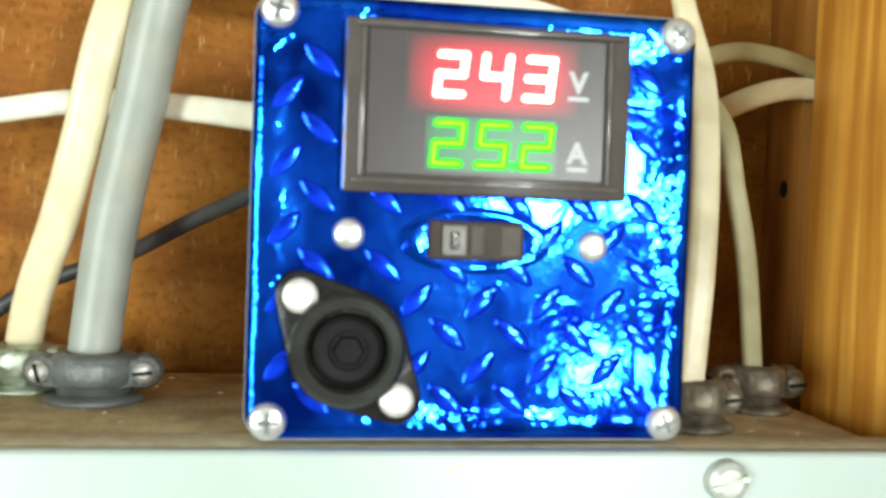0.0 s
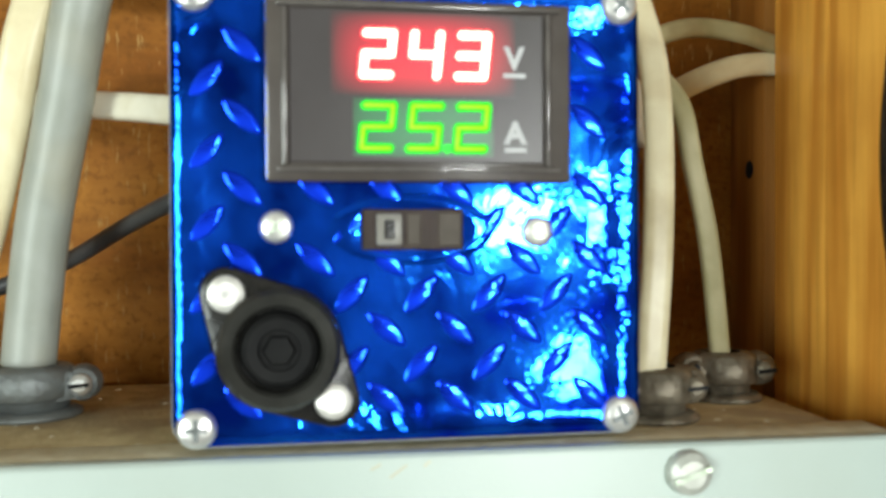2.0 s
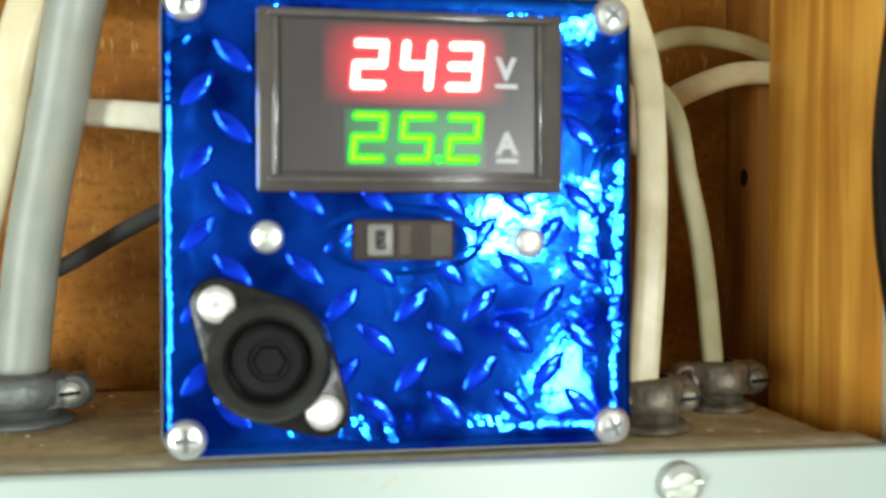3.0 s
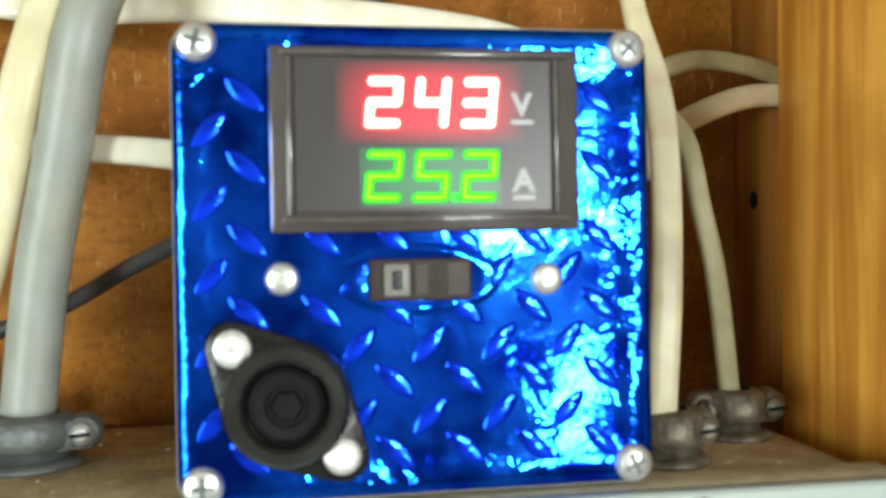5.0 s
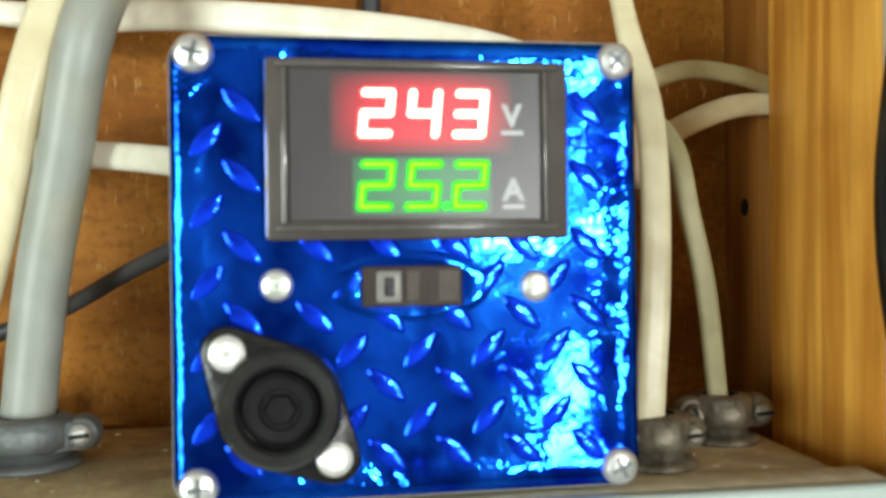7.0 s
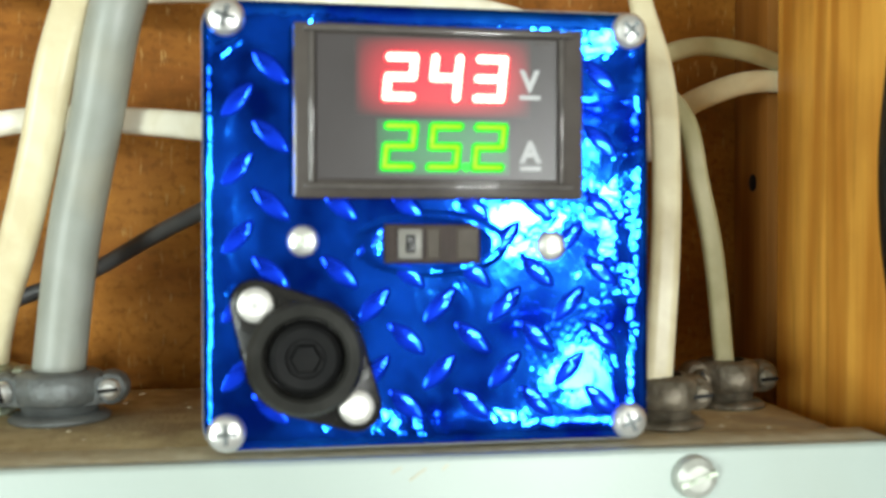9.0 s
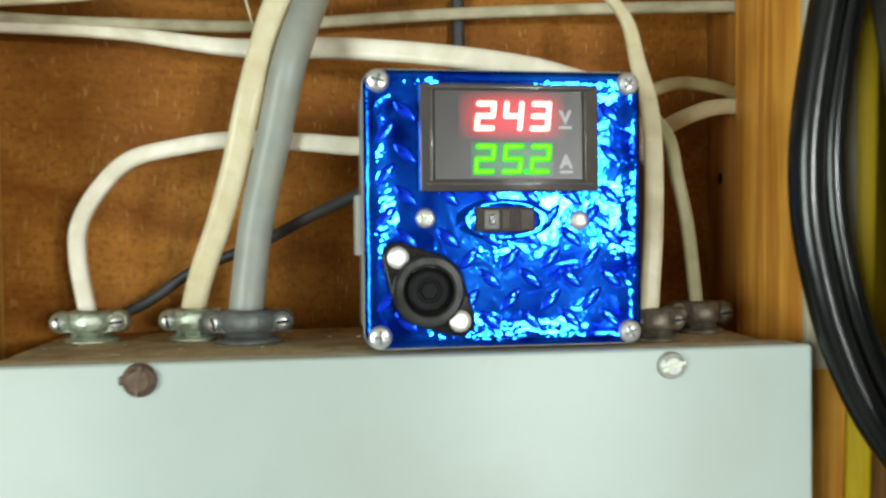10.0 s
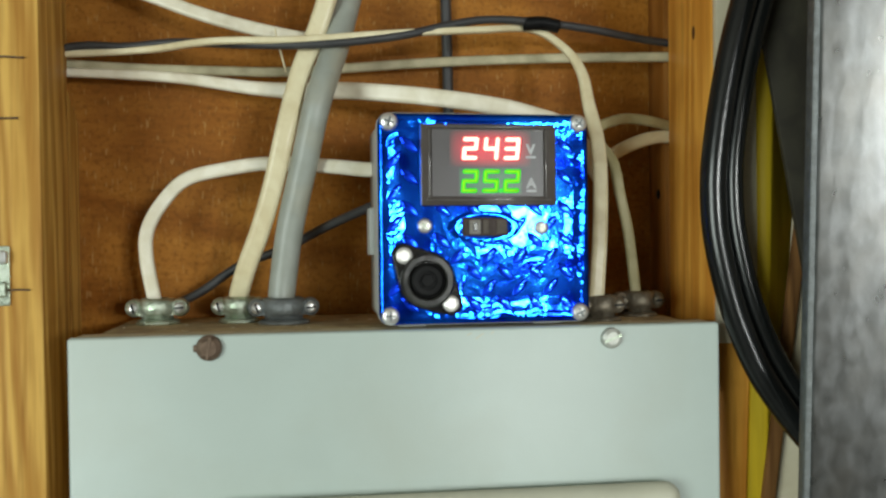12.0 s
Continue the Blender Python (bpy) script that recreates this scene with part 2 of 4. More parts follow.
BARE_WALL = material("unpainted_wall", (0.15, 0.12, 0.085), 0.8, second=(0.11, 0.09, 0.06), scale=6, bump=0.2)
CEILING = material("ceiling_board", (0.34, 0.30, 0.25), 0.85, second=(0.28, 0.25, 0.2), scale=5, bump=0.1)
GRASS = material("grass_ground", (0.09, 0.12, 0.04), 0.9, second=(0.06, 0.08, 0.03), scale=4)
RED_LED, GREEN_LED = glow("red_led_core", (1.0, 0.62, 0.48), 4.0), glow("green_led_core", (0.30, 1.0, 0.01), 1.3)
RED_RIM, GREEN_RIM = glow("red_led_bar", (1.0, 0.035, 0.055), 2.2), glow("green_led_bar", (0.015, 0.85, 0.03), 1.0)


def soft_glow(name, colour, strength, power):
    """A display plate with the figures' halo put in as emission, brightest in its middle and dying away to its rim."""
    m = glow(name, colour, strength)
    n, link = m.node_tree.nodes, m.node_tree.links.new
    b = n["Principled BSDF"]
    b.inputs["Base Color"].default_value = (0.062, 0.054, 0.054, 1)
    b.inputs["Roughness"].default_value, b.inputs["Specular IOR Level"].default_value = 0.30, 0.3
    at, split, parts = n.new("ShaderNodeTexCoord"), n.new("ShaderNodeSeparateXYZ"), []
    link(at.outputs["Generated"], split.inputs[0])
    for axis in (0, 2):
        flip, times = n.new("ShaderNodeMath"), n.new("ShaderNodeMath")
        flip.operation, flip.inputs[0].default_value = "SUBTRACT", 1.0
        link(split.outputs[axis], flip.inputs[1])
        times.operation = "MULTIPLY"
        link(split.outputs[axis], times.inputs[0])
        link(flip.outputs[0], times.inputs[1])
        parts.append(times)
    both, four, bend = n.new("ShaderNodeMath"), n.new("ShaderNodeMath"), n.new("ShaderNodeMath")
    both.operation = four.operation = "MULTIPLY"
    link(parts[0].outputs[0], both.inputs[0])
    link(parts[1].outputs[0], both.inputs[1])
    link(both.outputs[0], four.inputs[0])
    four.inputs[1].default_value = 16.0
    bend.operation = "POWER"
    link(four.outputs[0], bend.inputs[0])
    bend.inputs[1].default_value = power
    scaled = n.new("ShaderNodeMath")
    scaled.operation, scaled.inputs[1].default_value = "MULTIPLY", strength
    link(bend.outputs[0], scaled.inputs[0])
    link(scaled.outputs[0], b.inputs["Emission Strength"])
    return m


RED_HAZE, GREEN_HAZE = soft_glow("red_figure_halo", (1.0, 0.0, 0.03), 1.25, 0.9), soft_glow("green_figure_halo", (0.01, 0.55, 0.16), 0.5, 0.2)


def film(name, colour, shade, rough, waves, crinkle, fineness, scatter, rim_creases, waviness=60.0, hazy=0.3):
    """Blue metallised film: a sharp and a scattered gloss, slow waves that are stronger in patches, and fine crinkles."""
    m = bpy.data.materials.new(name)
    m.use_nodes = True
    n, link = m.node_tree.nodes, m.node_tree.links.new
    n.remove(n["Principled BSDF"])
    at, big, small, patch, tone = n.new("ShaderNodeTexCoord"), n.new("ShaderNodeTexNoise"), n.new("ShaderNodeTexNoise"), n.new("ShaderNodeTexNoise"), n.new("ShaderNodeTexNoise")
    big.inputs["Scale"].default_value, big.inputs["Detail"].default_value, big.inputs["Distortion"].default_value = waviness, 3, 1.0
    small.inputs["Scale"].default_value, small.inputs["Detail"].default_value = fineness, 3
    patch.inputs["Scale"].default_value, patch.inputs["Detail"].default_value = 24.0, 2
    tone.inputs["Scale"].default_value, tone.inputs["Detail"].default_value = 48.0, 5
    for node in (big, small, patch, tone):
        link(at.outputs["Object"], node.inputs["Vector"])
    reach, swell = n.new("ShaderNodeMapRange"), n.new("ShaderNodeMath")
    reach.inputs[1].default_value, reach.inputs[2].default_value, reach.inputs[3].default_value, reach.inputs[4].default_value = 0.35, 0.7, 0.25, 1.6
    link(patch.outputs[0], reach.inputs[0])
    # near the lid's rim the film is drawn round the edge and creases more
    split, far = n.new("ShaderNodeSeparateXYZ"), []
    link(at.outputs["Object"], split.inputs[0])
    for axis, half in ((0, 0.0605), (2, 0.0584)):
        size, ratio = n.new("ShaderNodeMath"), n.new("ShaderNodeMath")
        size.operation, ratio.operation, ratio.inputs[1].default_value = "ABSOLUTE", "DIVIDE", half
        link(split.outputs[axis], size.inputs[0])
        link(size.outputs[0], ratio.inputs[0])
        far.append(ratio)
    most, rim, lift = n.new("ShaderNodeMath"), n.new("ShaderNodeMapRange"), n.new("ShaderNodeMath")
    most.operation, lift.operation = "MAXIMUM", "MULTIPLY"
    link(far[0].outputs[0], most.inputs[0])
    link(far[1].outputs[0], most.inputs[1])
    rim.inputs[1].default_value, rim.inputs[2].default_value, rim.inputs[3].default_value, rim.inputs[4].default_value = 0.76, 0.98, 1.0, rim_creases
    link(most.outputs[0], rim.inputs[0])
    link(reach.outputs[0], lift.inputs[0])
    link(rim.outputs[0], lift.inputs[1])
    swell.operation = "MULTIPLY"
    link(big.outputs[0], swell.inputs[0])
    link(lift.outputs[0], swell.inputs[1])
    one, two = n.new("ShaderNodeBump"), n.new("ShaderNodeBump")
    one.inputs["Strength"].default_value, one.inputs["Distance"].default_value = 1.0, waves
    two.inputs["Strength"].default_value, two.inputs["Distance"].default_value = 1.0, crinkle
    link(swell.outputs[0], one.inputs["Height"])
    fold = n.new("ShaderNodeMath")
    fold.operation = "MULTIPLY"
    link(small.outputs[0], fold.inputs[0])
    link(lift.outputs[0], fold.inputs[1])
    link(fold.outputs[0], two.inputs["Height"])
    link(one.outputs[0], two.inputs["Normal"])
    ramp = n.new("ShaderNodeValToRGB")
    ramp.color_ramp.elements[0].position, ramp.color_ramp.elements[1].position = 0.35, 0.65
    ramp.color_ramp.elements[0].color, ramp.color_ramp.elements[1].color = (*shade, 1), (*colour, 1)
    link(tone.outputs[0], ramp.inputs[0])
    sharp, wide, mixed = n.new("ShaderNodeBsdfAnisotropic"), n.new("ShaderNodeBsdfAnisotropic"), n.new("ShaderNodeMixShader")
    sharp.inputs["Roughness"].default_value, wide.inputs["Roughness"].default_value = rough, 0.5
    link(ramp.outputs[0], sharp.inputs["Color"])
    wide.inputs["Color"].default_value = (*(0.7 * a + 0.3 * b for a, b in zip(shade, colour)), 1)
    for node in (sharp, wide):
        link(two.outputs[0], node.inputs["Normal"])
    share = n.new("ShaderNodeMapRange")
    share.inputs[1].default_value, share.inputs[2].default_value = 0.40, 0.72
    share.inputs[3].default_value, share.inputs[4].default_value = scatter * 0.3, scatter * 2.0
    link(tone.outputs[0], share.inputs[0])
    link(share.outputs[0], mixed.inputs[0])
    link(sharp.outputs[0], mixed.inputs[1])
    link(wide.outputs[0], mixed.inputs[2])
    # a hazy sheen round the sharp mirror image
    haze, sheen = n.new("ShaderNodeBsdfAnisotropic"), n.new("ShaderNodeMixShader")
    haze.inputs["Roughness"].default_value, sheen.inputs[0].default_value = 0.17, hazy
    link(ramp.outputs[0], haze.inputs["Color"])
    link(two.outputs[0], haze.inputs["Normal"])
    link(mixed.outputs[0], sheen.inputs[1])
    link(haze.outputs[0], sheen.inputs[2])
    link(sheen.outputs[0], n["Material Output"].inputs[0])
    return m


FILM = film("blue_metallised_film", (0.012, 0.22, 1.0), (0.002, 0.020, 0.70), 0.055, 0.00021, 0.00005, 230.0, 0.16, 4.5, 72.0, 0.05)
LUG_FILM = film("blue_metallised_lug", (0.010, 0.12, 1.0), (0.008, 0.035, 1.0), 0.06, 0.00015, 0.00005, 700.0, 0.42, 1.0, hazy=0.12)

# ---- mesh helpers ----


def link_mesh(name, bm, mat, parent=None, label="", smooth=24):
    for f in bm.faces:
        f.smooth = True
    for e in bm.edges:
        if len(e.link_faces) == 2 and e.calc_face_angle(0) > radians(smooth):
            e.smooth = False
    bmesh.ops.recalc_face_normals(bm, faces=bm.faces)
    mesh = bpy.data.meshes.new(name)
    bm.to_mesh(mesh)
    bm.free()
    mesh.materials.append(mat)
    ob = new(name, mesh)
    if parent:
        ob.parent = parent
    if label:
        tagged(ob, label)
    return ob


def part(name, bm, mat, parent, label=""):
    return link_mesh(name, bm, mat, parent, label)


def thing(name, label, category, m=None, group="", kind=""):
    ob = tagged(new(name), label, category, group, kind)
    ob.empty_display_size = 0.02
    if m is not None:
        ob.matrix_world = m
    return ob


def block(x0, x1, y0, y1, z0, z1, bevel=0.0, segments=2, bm=None):
    bm = bm or bmesh.new()
    made = bmesh.ops.create_cube(bm, size=1.0)["verts"]
    for v in made:
        v.co = Vector(((x0 + x1) / 2 + v.co.x * (x1 - x0), (y0 + y1) / 2 + v.co.y * (y1 - y0), (z0 + z1) / 2 + v.co.z * (z1 - z0)))
    if bevel:
        edges = list({e for v in made for e in v.link_edges})
        bmesh.ops.bevel(bm, geom=edges, offset=bevel, segments=segments, profile=0.5, affect="EDGES")
    return bm


def lathe(profile, segments=28, m=None, bm=None):
    """A turned solid about z from rows of (radius, height)."""
    bm = bm or bmesh.new()
    rings = []
    for r, z in profile:
        if r < 1e-6:
            rings.append([bm.verts.new((0, 0, z))])
        else:
            rings.append([bm.verts.new((r * math.cos(2 * math.pi * k / segments), r * math.sin(2 * math.pi * k / segments), z)) for k in range(segments)])
    for a, b in zip(rings, rings[1:]):
        for k in range(segments):
            j = (k + 1) % segments
            corners = [a[k % len(a)], a[j % len(a)], b[j % len(b)], b[k % len(b)]]
            corners = list(dict.fromkeys(corners))
            if len(corners) > 2:
                bm.faces.new(corners)
    if m is not None:
        bmesh.ops.transform(bm, matrix=m, verts=[v for ring in rings for v in ring])
    return bm


def outline_solid(points, y_front, y_back, inset=0.0, lift=0.0, holes=None):
    """A plate from an outline in x and z; its front is inset and lifted forward to round the edge."""
    bm = bmesh.new()
    cx, cz = sum(p[0] for p in points) / len(points), sum(p[1] for p in points) / len(points)

    def ring(shrink, y):
        made = []
        for x, z in points:
            d = math.hypot(x - cx, z - cz)
            made.append(bm.verts.new((cx + (x - cx) * (1 - shrink / d), y, cz + (z - cz) * (1 - shrink / d))))
        return made

    rings = [ring(0, y_back), ring(0, y_front + lift)]
    if inset:
        rings += [ring(inset * 0.3, y_front + lift * 0.3), ring(inset, y_front)]
    for a, b in zip(rings, rings[1:]):
        for k in range(len(points)):
            bm.faces.new((a[k], a[(k + 1) % len(points)], b[(k + 1) % len(points)], b[k]))
    bm.faces.new(rings[0])
    bm.faces.new(rings[-1])
    return bm


def rounded_rect(w, h, r, steps=6):
    pts = []
    for cx, cz, start in ((w / 2 - r, h / 2 - r, 0), (-w / 2 + r, h / 2 - r, 90), (-w / 2 + r, -h / 2 + r, 180), (w / 2 - r, -h / 2 + r, 270)):
        for k in range(steps + 1):
            a = radians(start + 90 * k / steps)
            pts.append((cx + r * math.cos(a), cz + r * math.sin(a)))
    return pts


def spline(points, per=10):
    """A smooth line through the given places."""
    p = [Vector(q) for q in points]
    p = [2 * p[0] - p[1], *p, 2 * p[-1] - p[-2]]
    out = []
    for a, b, c, d in zip(p, p[1:], p[2:], p[3:]):
        for k in range(per):
            t = k / per
            out.append(0.5 * (2 * b + (c - a) * t + (2 * a - 5 * b + 4 * c - d) * t * t + (3 * b - a - 3 * c + d) * t ** 3))
    return [*out, p[-2]]


def sweep(points, wide, thin, sides=14, per=10, flat=(0, 1, 0), taper=None):
    """A cable along a smooth line; its section is wide across the line of sight and thin along the given way, with rounded ends."""
    bm, line, rings = bmesh.new(), spline(points, per), []
    for k, place in enumerate(line):
        along = (line[min(k + 1, len(line) - 1)] - line[max(k - 1, 0)]).normalized()
        across = along.cross(Vector(flat)).normalized()
        depth = across.cross(along).normalized()
        ring, breadth = [], wide
        if taper:
            share, first, last = taper
            ease = min(1.0, max(0.0, (k / (len(line) - 1) - first) / (last - first)))
            breadth = wide * (share + (1 - share) * ease * ease * (3 - 2 * ease))
        for s in range(sides):
            a = 2 * math.pi * s / sides
            c, d = math.cos(a), math.sin(a)
            power = 0.86 if wide > 1.3 * thin else 1.0
            groove = 1.0 - 0.14 * math.exp(-((c / 0.34) ** 2)) if wide > 1.3 * thin else 1.0
            ring.append(bm.verts.new(place + across * (breadth / 2 * math.copysign(abs(c) ** power, c)) + depth * (thin / 2 * groove * math.copysign(abs(d) ** power, d))))
        rings.append(ring)
    for a, b in zip(rings, rings[1:]):
        for s in range(sides):
            bm.faces.new((a[s], a[(s + 1) % sides], b[(s + 1) % sides], b[s]))
    bm.faces.new(rings[0])
    bm.faces.new(rings[-1])
    return bm


def hull(circles, steps=40):
    """The outline round several circles."""
    out = []
    for k in range(steps * 2):
        a = math.pi * k / steps
        d = Vector((math.cos(a), math.sin(a)))
        x, z, r = max(circles, key=lambda c: c[0] * d.x + c[1] * d.y + c[2])
        out.append((x + r * d.x, z + r * d.y))
    return out


FACING = Matrix.Rotation(radians(90), 4, "X")  # turns a lathe's top towards the camera's side (-y)

# ---- the wall bay: backboard, studs, room ----


def setting(name, bm, mat, label, category):
    return tagged(link_mesh(name, bm, mat), label, category, kind="structure")


setting("wall_backboard", block(-1.72, 2.12, 0.140, 0.155, 0.0, 2.4), BACKBOARD, "stained brown plywood sheathing behind the wall bay", "wall")
stud_left = setting("stud_left", block(-0.2445, -0.2065, 0.052, 0.114, 0.0, 2.4, 0.0025), STUD_LIGHT, "yellowish pine stud with coarse vertical grain", "stud")
notch = block(-0.2445, -0.2070, 0.1142, 0.139, 0.0, 1.648)
for v in notch.verts:
    if v.co.z > 1 and v.co.y > 0.12:
        v.co.z = 1.630
setting("stud_left_back", notch, STUD_LIGHT, "notched back half of the pine stud", "stud")
stud_right = setting("stud_right", block(0.1895, 0.2280, 0.029, 0.1008, 0.0, 2.4, 0.0025), STUD, "orange-brown pine stud with a dark knot", "stud")
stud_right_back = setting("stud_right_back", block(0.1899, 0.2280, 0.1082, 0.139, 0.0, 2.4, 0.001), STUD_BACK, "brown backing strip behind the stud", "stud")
setting("wall_left_boards", block(-1.72, -0.262, 0.075, 0.138, 0.0, 2.4), BARE_WALL, "bare boarded wall beside the bay", "wall")
setting("wall_right_boards", block(0.30, 2.12, 0.085, 0.138, 0.0, 2.4), BARE_WALL, "bare boarded wall beside the bay", "wall")
setting("floor", block(-1.72, 2.12, -3.18, 0.139, -0.1, 0.0), CONCRETE, "grey concrete floor", "floor")
setting("ceiling", block(-1.72, 2.12, -3.18, 0.155, 2.401, 2.45), CEILING, "pale boarded ceiling", "ceiling")


def holed_wall(name, along_x, fixed0, fixed1, lo, hi, gap_lo, gap_hi, z_lo, z_hi):
    """A wall with one opening, out of four pieces that meet end to end."""
    bm = bmesh.new()
    for a, b, c, d in ((lo, gap_lo, 0, 2.4), (gap_hi, hi, 0, 2.4), (gap_lo, gap_hi, 0, z_lo), (gap_lo, gap_hi, z_hi, 2.4)):
        if b - a > 1e-4 and d - c > 1e-4:
            block(*((a, b, fixed0, fixed1) if along_x else (fixed0, fixed1, a, b)), c, d, bm=bm)
    setting(name, bm, BARE_WALL, "bare wall with a daylight opening", "wall")


south = bmesh.new()
for a, b, c, d in ((-1.72, 0.71, 0, 2.4), (0.71, 1.16, 1.76, 2.4), (0.71, 1.16, 1.28, 1.50), (0.71, 1.05, 0, 1.28), (1.05, 1.30, 0, 0.94), (1.05, 1.16, 1.20, 1.28), (1.16, 1.20, 1.20, 2.4), (1.20, 1.30, 1.20, 1.57), (1.30, 1.46, 0, 1.57), (1.20, 1.46, 2.01, 2.4), (1.46, 2.12, 0, 2.4)):
    block(a, b, -3.18, -3.02, c, d, bm=south)
setting("wall_south", south, BARE_WALL, "bare wall with three small windows", "wall")
holed_wall("wall_west", False, -1.86, -1.72, -3.18, 0.139, -2.70, -1.50, 0.79, 2.11)
setting("wall_east", block(2.12, 2.26, -3.18, 0.139, 0.0, 2.4), BARE_WALL, "bare boarded wall", "wall")
setting("ground", block(-60, 60, -60, 60, -0.3, -0.12), GRASS, "grass ground outside", "ground")

# ---- the service panel ----
panel = thing("service_panel", "pale grey-green enamelled steel electrical service panel, dusty on top", "electrical panel", pose(0, 0, 1.0505))
part("tub", block(-0.172, 0.172, 0.005, 0.128, 0.0, 0.4488, 0.0015), DUSTY, panel, "dusty steel tub")
cover = part("cover", block(-0.181, 0.181, 0.0, 0.006, -0.02, 0.4500, 0.0022, 3), PAINT, panel, "pale grey-green cover")
part("cover_lip", block(-0.178, 0.178, 0.0062, 0.0215, 0.4470, 0.4498, 0.0008), DUST_PALE, panel, "pale dust-covered lip")
part("panel_door", block(-0.110, 0.153, -0.016, 0.0005, 0.02, 0.3612, 0.009, 4), PAINT_CREAM, panel, "raised panel door with a pale cream edge")


def slotted_screw(name, x, z, r, mat, lug):
    head = part(name, lathe([(0, 0.0045), (r * 0.6, 0.0042), (r * 0.92, 0.003), (r, 0.001), (r, 0)], 26, Matrix.Translation((x, 0.0, z)) @ FACING), mat, panel,
                "rusty slotted screw" if lug else "dull pale slotted screw")
    turn = Matrix.Translation((x, -0.0042, z)) @ Matrix.Rotation(radians(8 if lug else 70), 4, "Y")
    bm = block(-0.0007, 0.0007, -0.0006, 0.0004, -r * 0.86, r * 0.86)
    bmesh.ops.transform(bm, matrix=turn, verts=bm.verts)
    part("slot", bm, RUST if lug else ZINC, head)
    if lug:
        bm = block(-r * 1.18, -r * 0.6, -0.002, 0.0, -r * 0.28, r * 0.28, 0.0008)
        bmesh.ops.transform(bm, matrix=Matrix.Translation((x, 0, z)), verts=bm.verts)
        part("burr", bm, mat, head)
    return head


slotted_screw("cover_screw", -0.1073, 0.4430, 0.0070, RUST, True)
slotted_screw("cover_screw", 0.1160, 0.4425, 0.0060, NICKEL, False)


# ---- cable clamps on the panel's top ----


def cable_clamp(x, y, width, height, hole, mat, label, turn=0.0):
    """A two-screw clamp connector: a flange ring, a throat, a rounded saddle with a knob-like ear on either side, and its screws."""
    t = thing("cable_clamp", label, "cable clamp", pose(x, y, 1.4988, 0, 0, turn), "cable clamps on the panel")
    part("flange", lathe([(0, 0), (hole + 0.0045, 0), (hole + 0.0058, 0.001), (hole + 0.0058, 0.0018), (hole + 0.0040, 0.0030), (hole + 0.0015, 0.0034)], 36), mat, t)
    part("throat", lathe([(hole, 0.003), (hole + 0.0018, 0.0034), (hole + 0.0014, height - 0.001), (hole + 0.0006, height), (hole - 0.0012, height)], 36), mat, t)
    reach, low, high = width / 2 - 0.0052, height * 0.36, height * 0.98
    web = outline_solid(hull([(0, 0, hole + 0.0024), (-reach, 0.0, 0.0034), (reach, 0.0, 0.0034)], 48), height * 0.30, height * 0.84, 0.0016, 0.0016)
    bmesh.ops.transform(web, matrix=Matrix(((1, 0, 0, 0), (0, 0, 1, 0), (0, -1, 0, height * 1.20), (0, 0, 0, 1))), verts=web.verts)
    part("strap", web, mat, t)
    part("saddle", lathe([(hole - 0.001, low), (hole + 0.0026, low), (hole + 0.0038, low + 0.0012), (hole + 0.0040, (low + high) / 2), (hole + 0.0036, high - 0.0012), (hole + 0.0022, high), (hole - 0.001, high)], 36), mat, t)
    for side in (-1, 1):
        sx, sz = side * reach, height * 0.64
        part("ear", lathe([(0, 0.0102), (0.0032, 0.0102), (0.0048, 0.0092), (0.0056, 0.0070), (0.0058, 0.0040), (0.0052, 0.0012), (0.0036, 0), (0, 0)], 22,
                          Matrix.Translation((sx, 0.0046, sz)) @ FACING), mat, t)
        screw = part("screw", lathe([(0, 0.0030), (0.0020, 0.0028), (0.0032, 0.0018), (0.0036, 0)], 20, Matrix.Translation((sx, -0.0056, sz)) @ FACING), ZINC_OLD if mat is ZINC_OLD else STEEL, t)
        bm = block(-0.0006, 0.0006, -0.0004, 0.0005, -0.0030, 0.0030)
        bmesh.ops.transform(bm, matrix=Matrix.Translation((sx, -0.0085, sz)) @ Matrix.Rotation(radians(35 + 50 * side), 4, "Y"), verts=bm.verts)
        part("slot", bm, BLACK_MATT, screw)
        part("nut", lathe([(0.0030, 0), (0.0030, 0.003), (0.0, 0.003)], 6, Matrix.Translation((sx, 0.0080, sz)) @ FACING), mat, t)
    return t


cable_clamp(-0.1490, 0.0905, 0.038, 0.0165, 0.0078, ZINC, "bright zinc two-screw cable clamp on the panel top")
cable_clamp(-0.0985, 0.0890, 0.034, 0.0165, 0.0074, ZINC, "greenish zinc two-screw cable clamp", -4)
cable_clamp(-0.0703, 0.0725, 0.043, 0.0165, 0.0100, ZINC_DULL, "large dull grey cast cable clamp round a grey cable", 3)
cable_clamp(0.1210, 0.0375, 0.030, 0.0165, 0.0072, ZINC_OLD, "tarnished cable clamp beside the meter box")
cable_clamp(0.1548, 0.0660, 0.034, 0.0165, 0.0070, ZINC_OLD, "tarnished cable clamp near the stud")


# ---- cables ----


def cable(points, wide, thin, mat, label, name="cable", flat=(0, 1, 0), sides=24, taper=None):
    return tagged(link_mesh(name, sweep(points, wide, thin, sides, flat=flat, taper=taper), mat, smooth=60), label, "cable", "house cables")


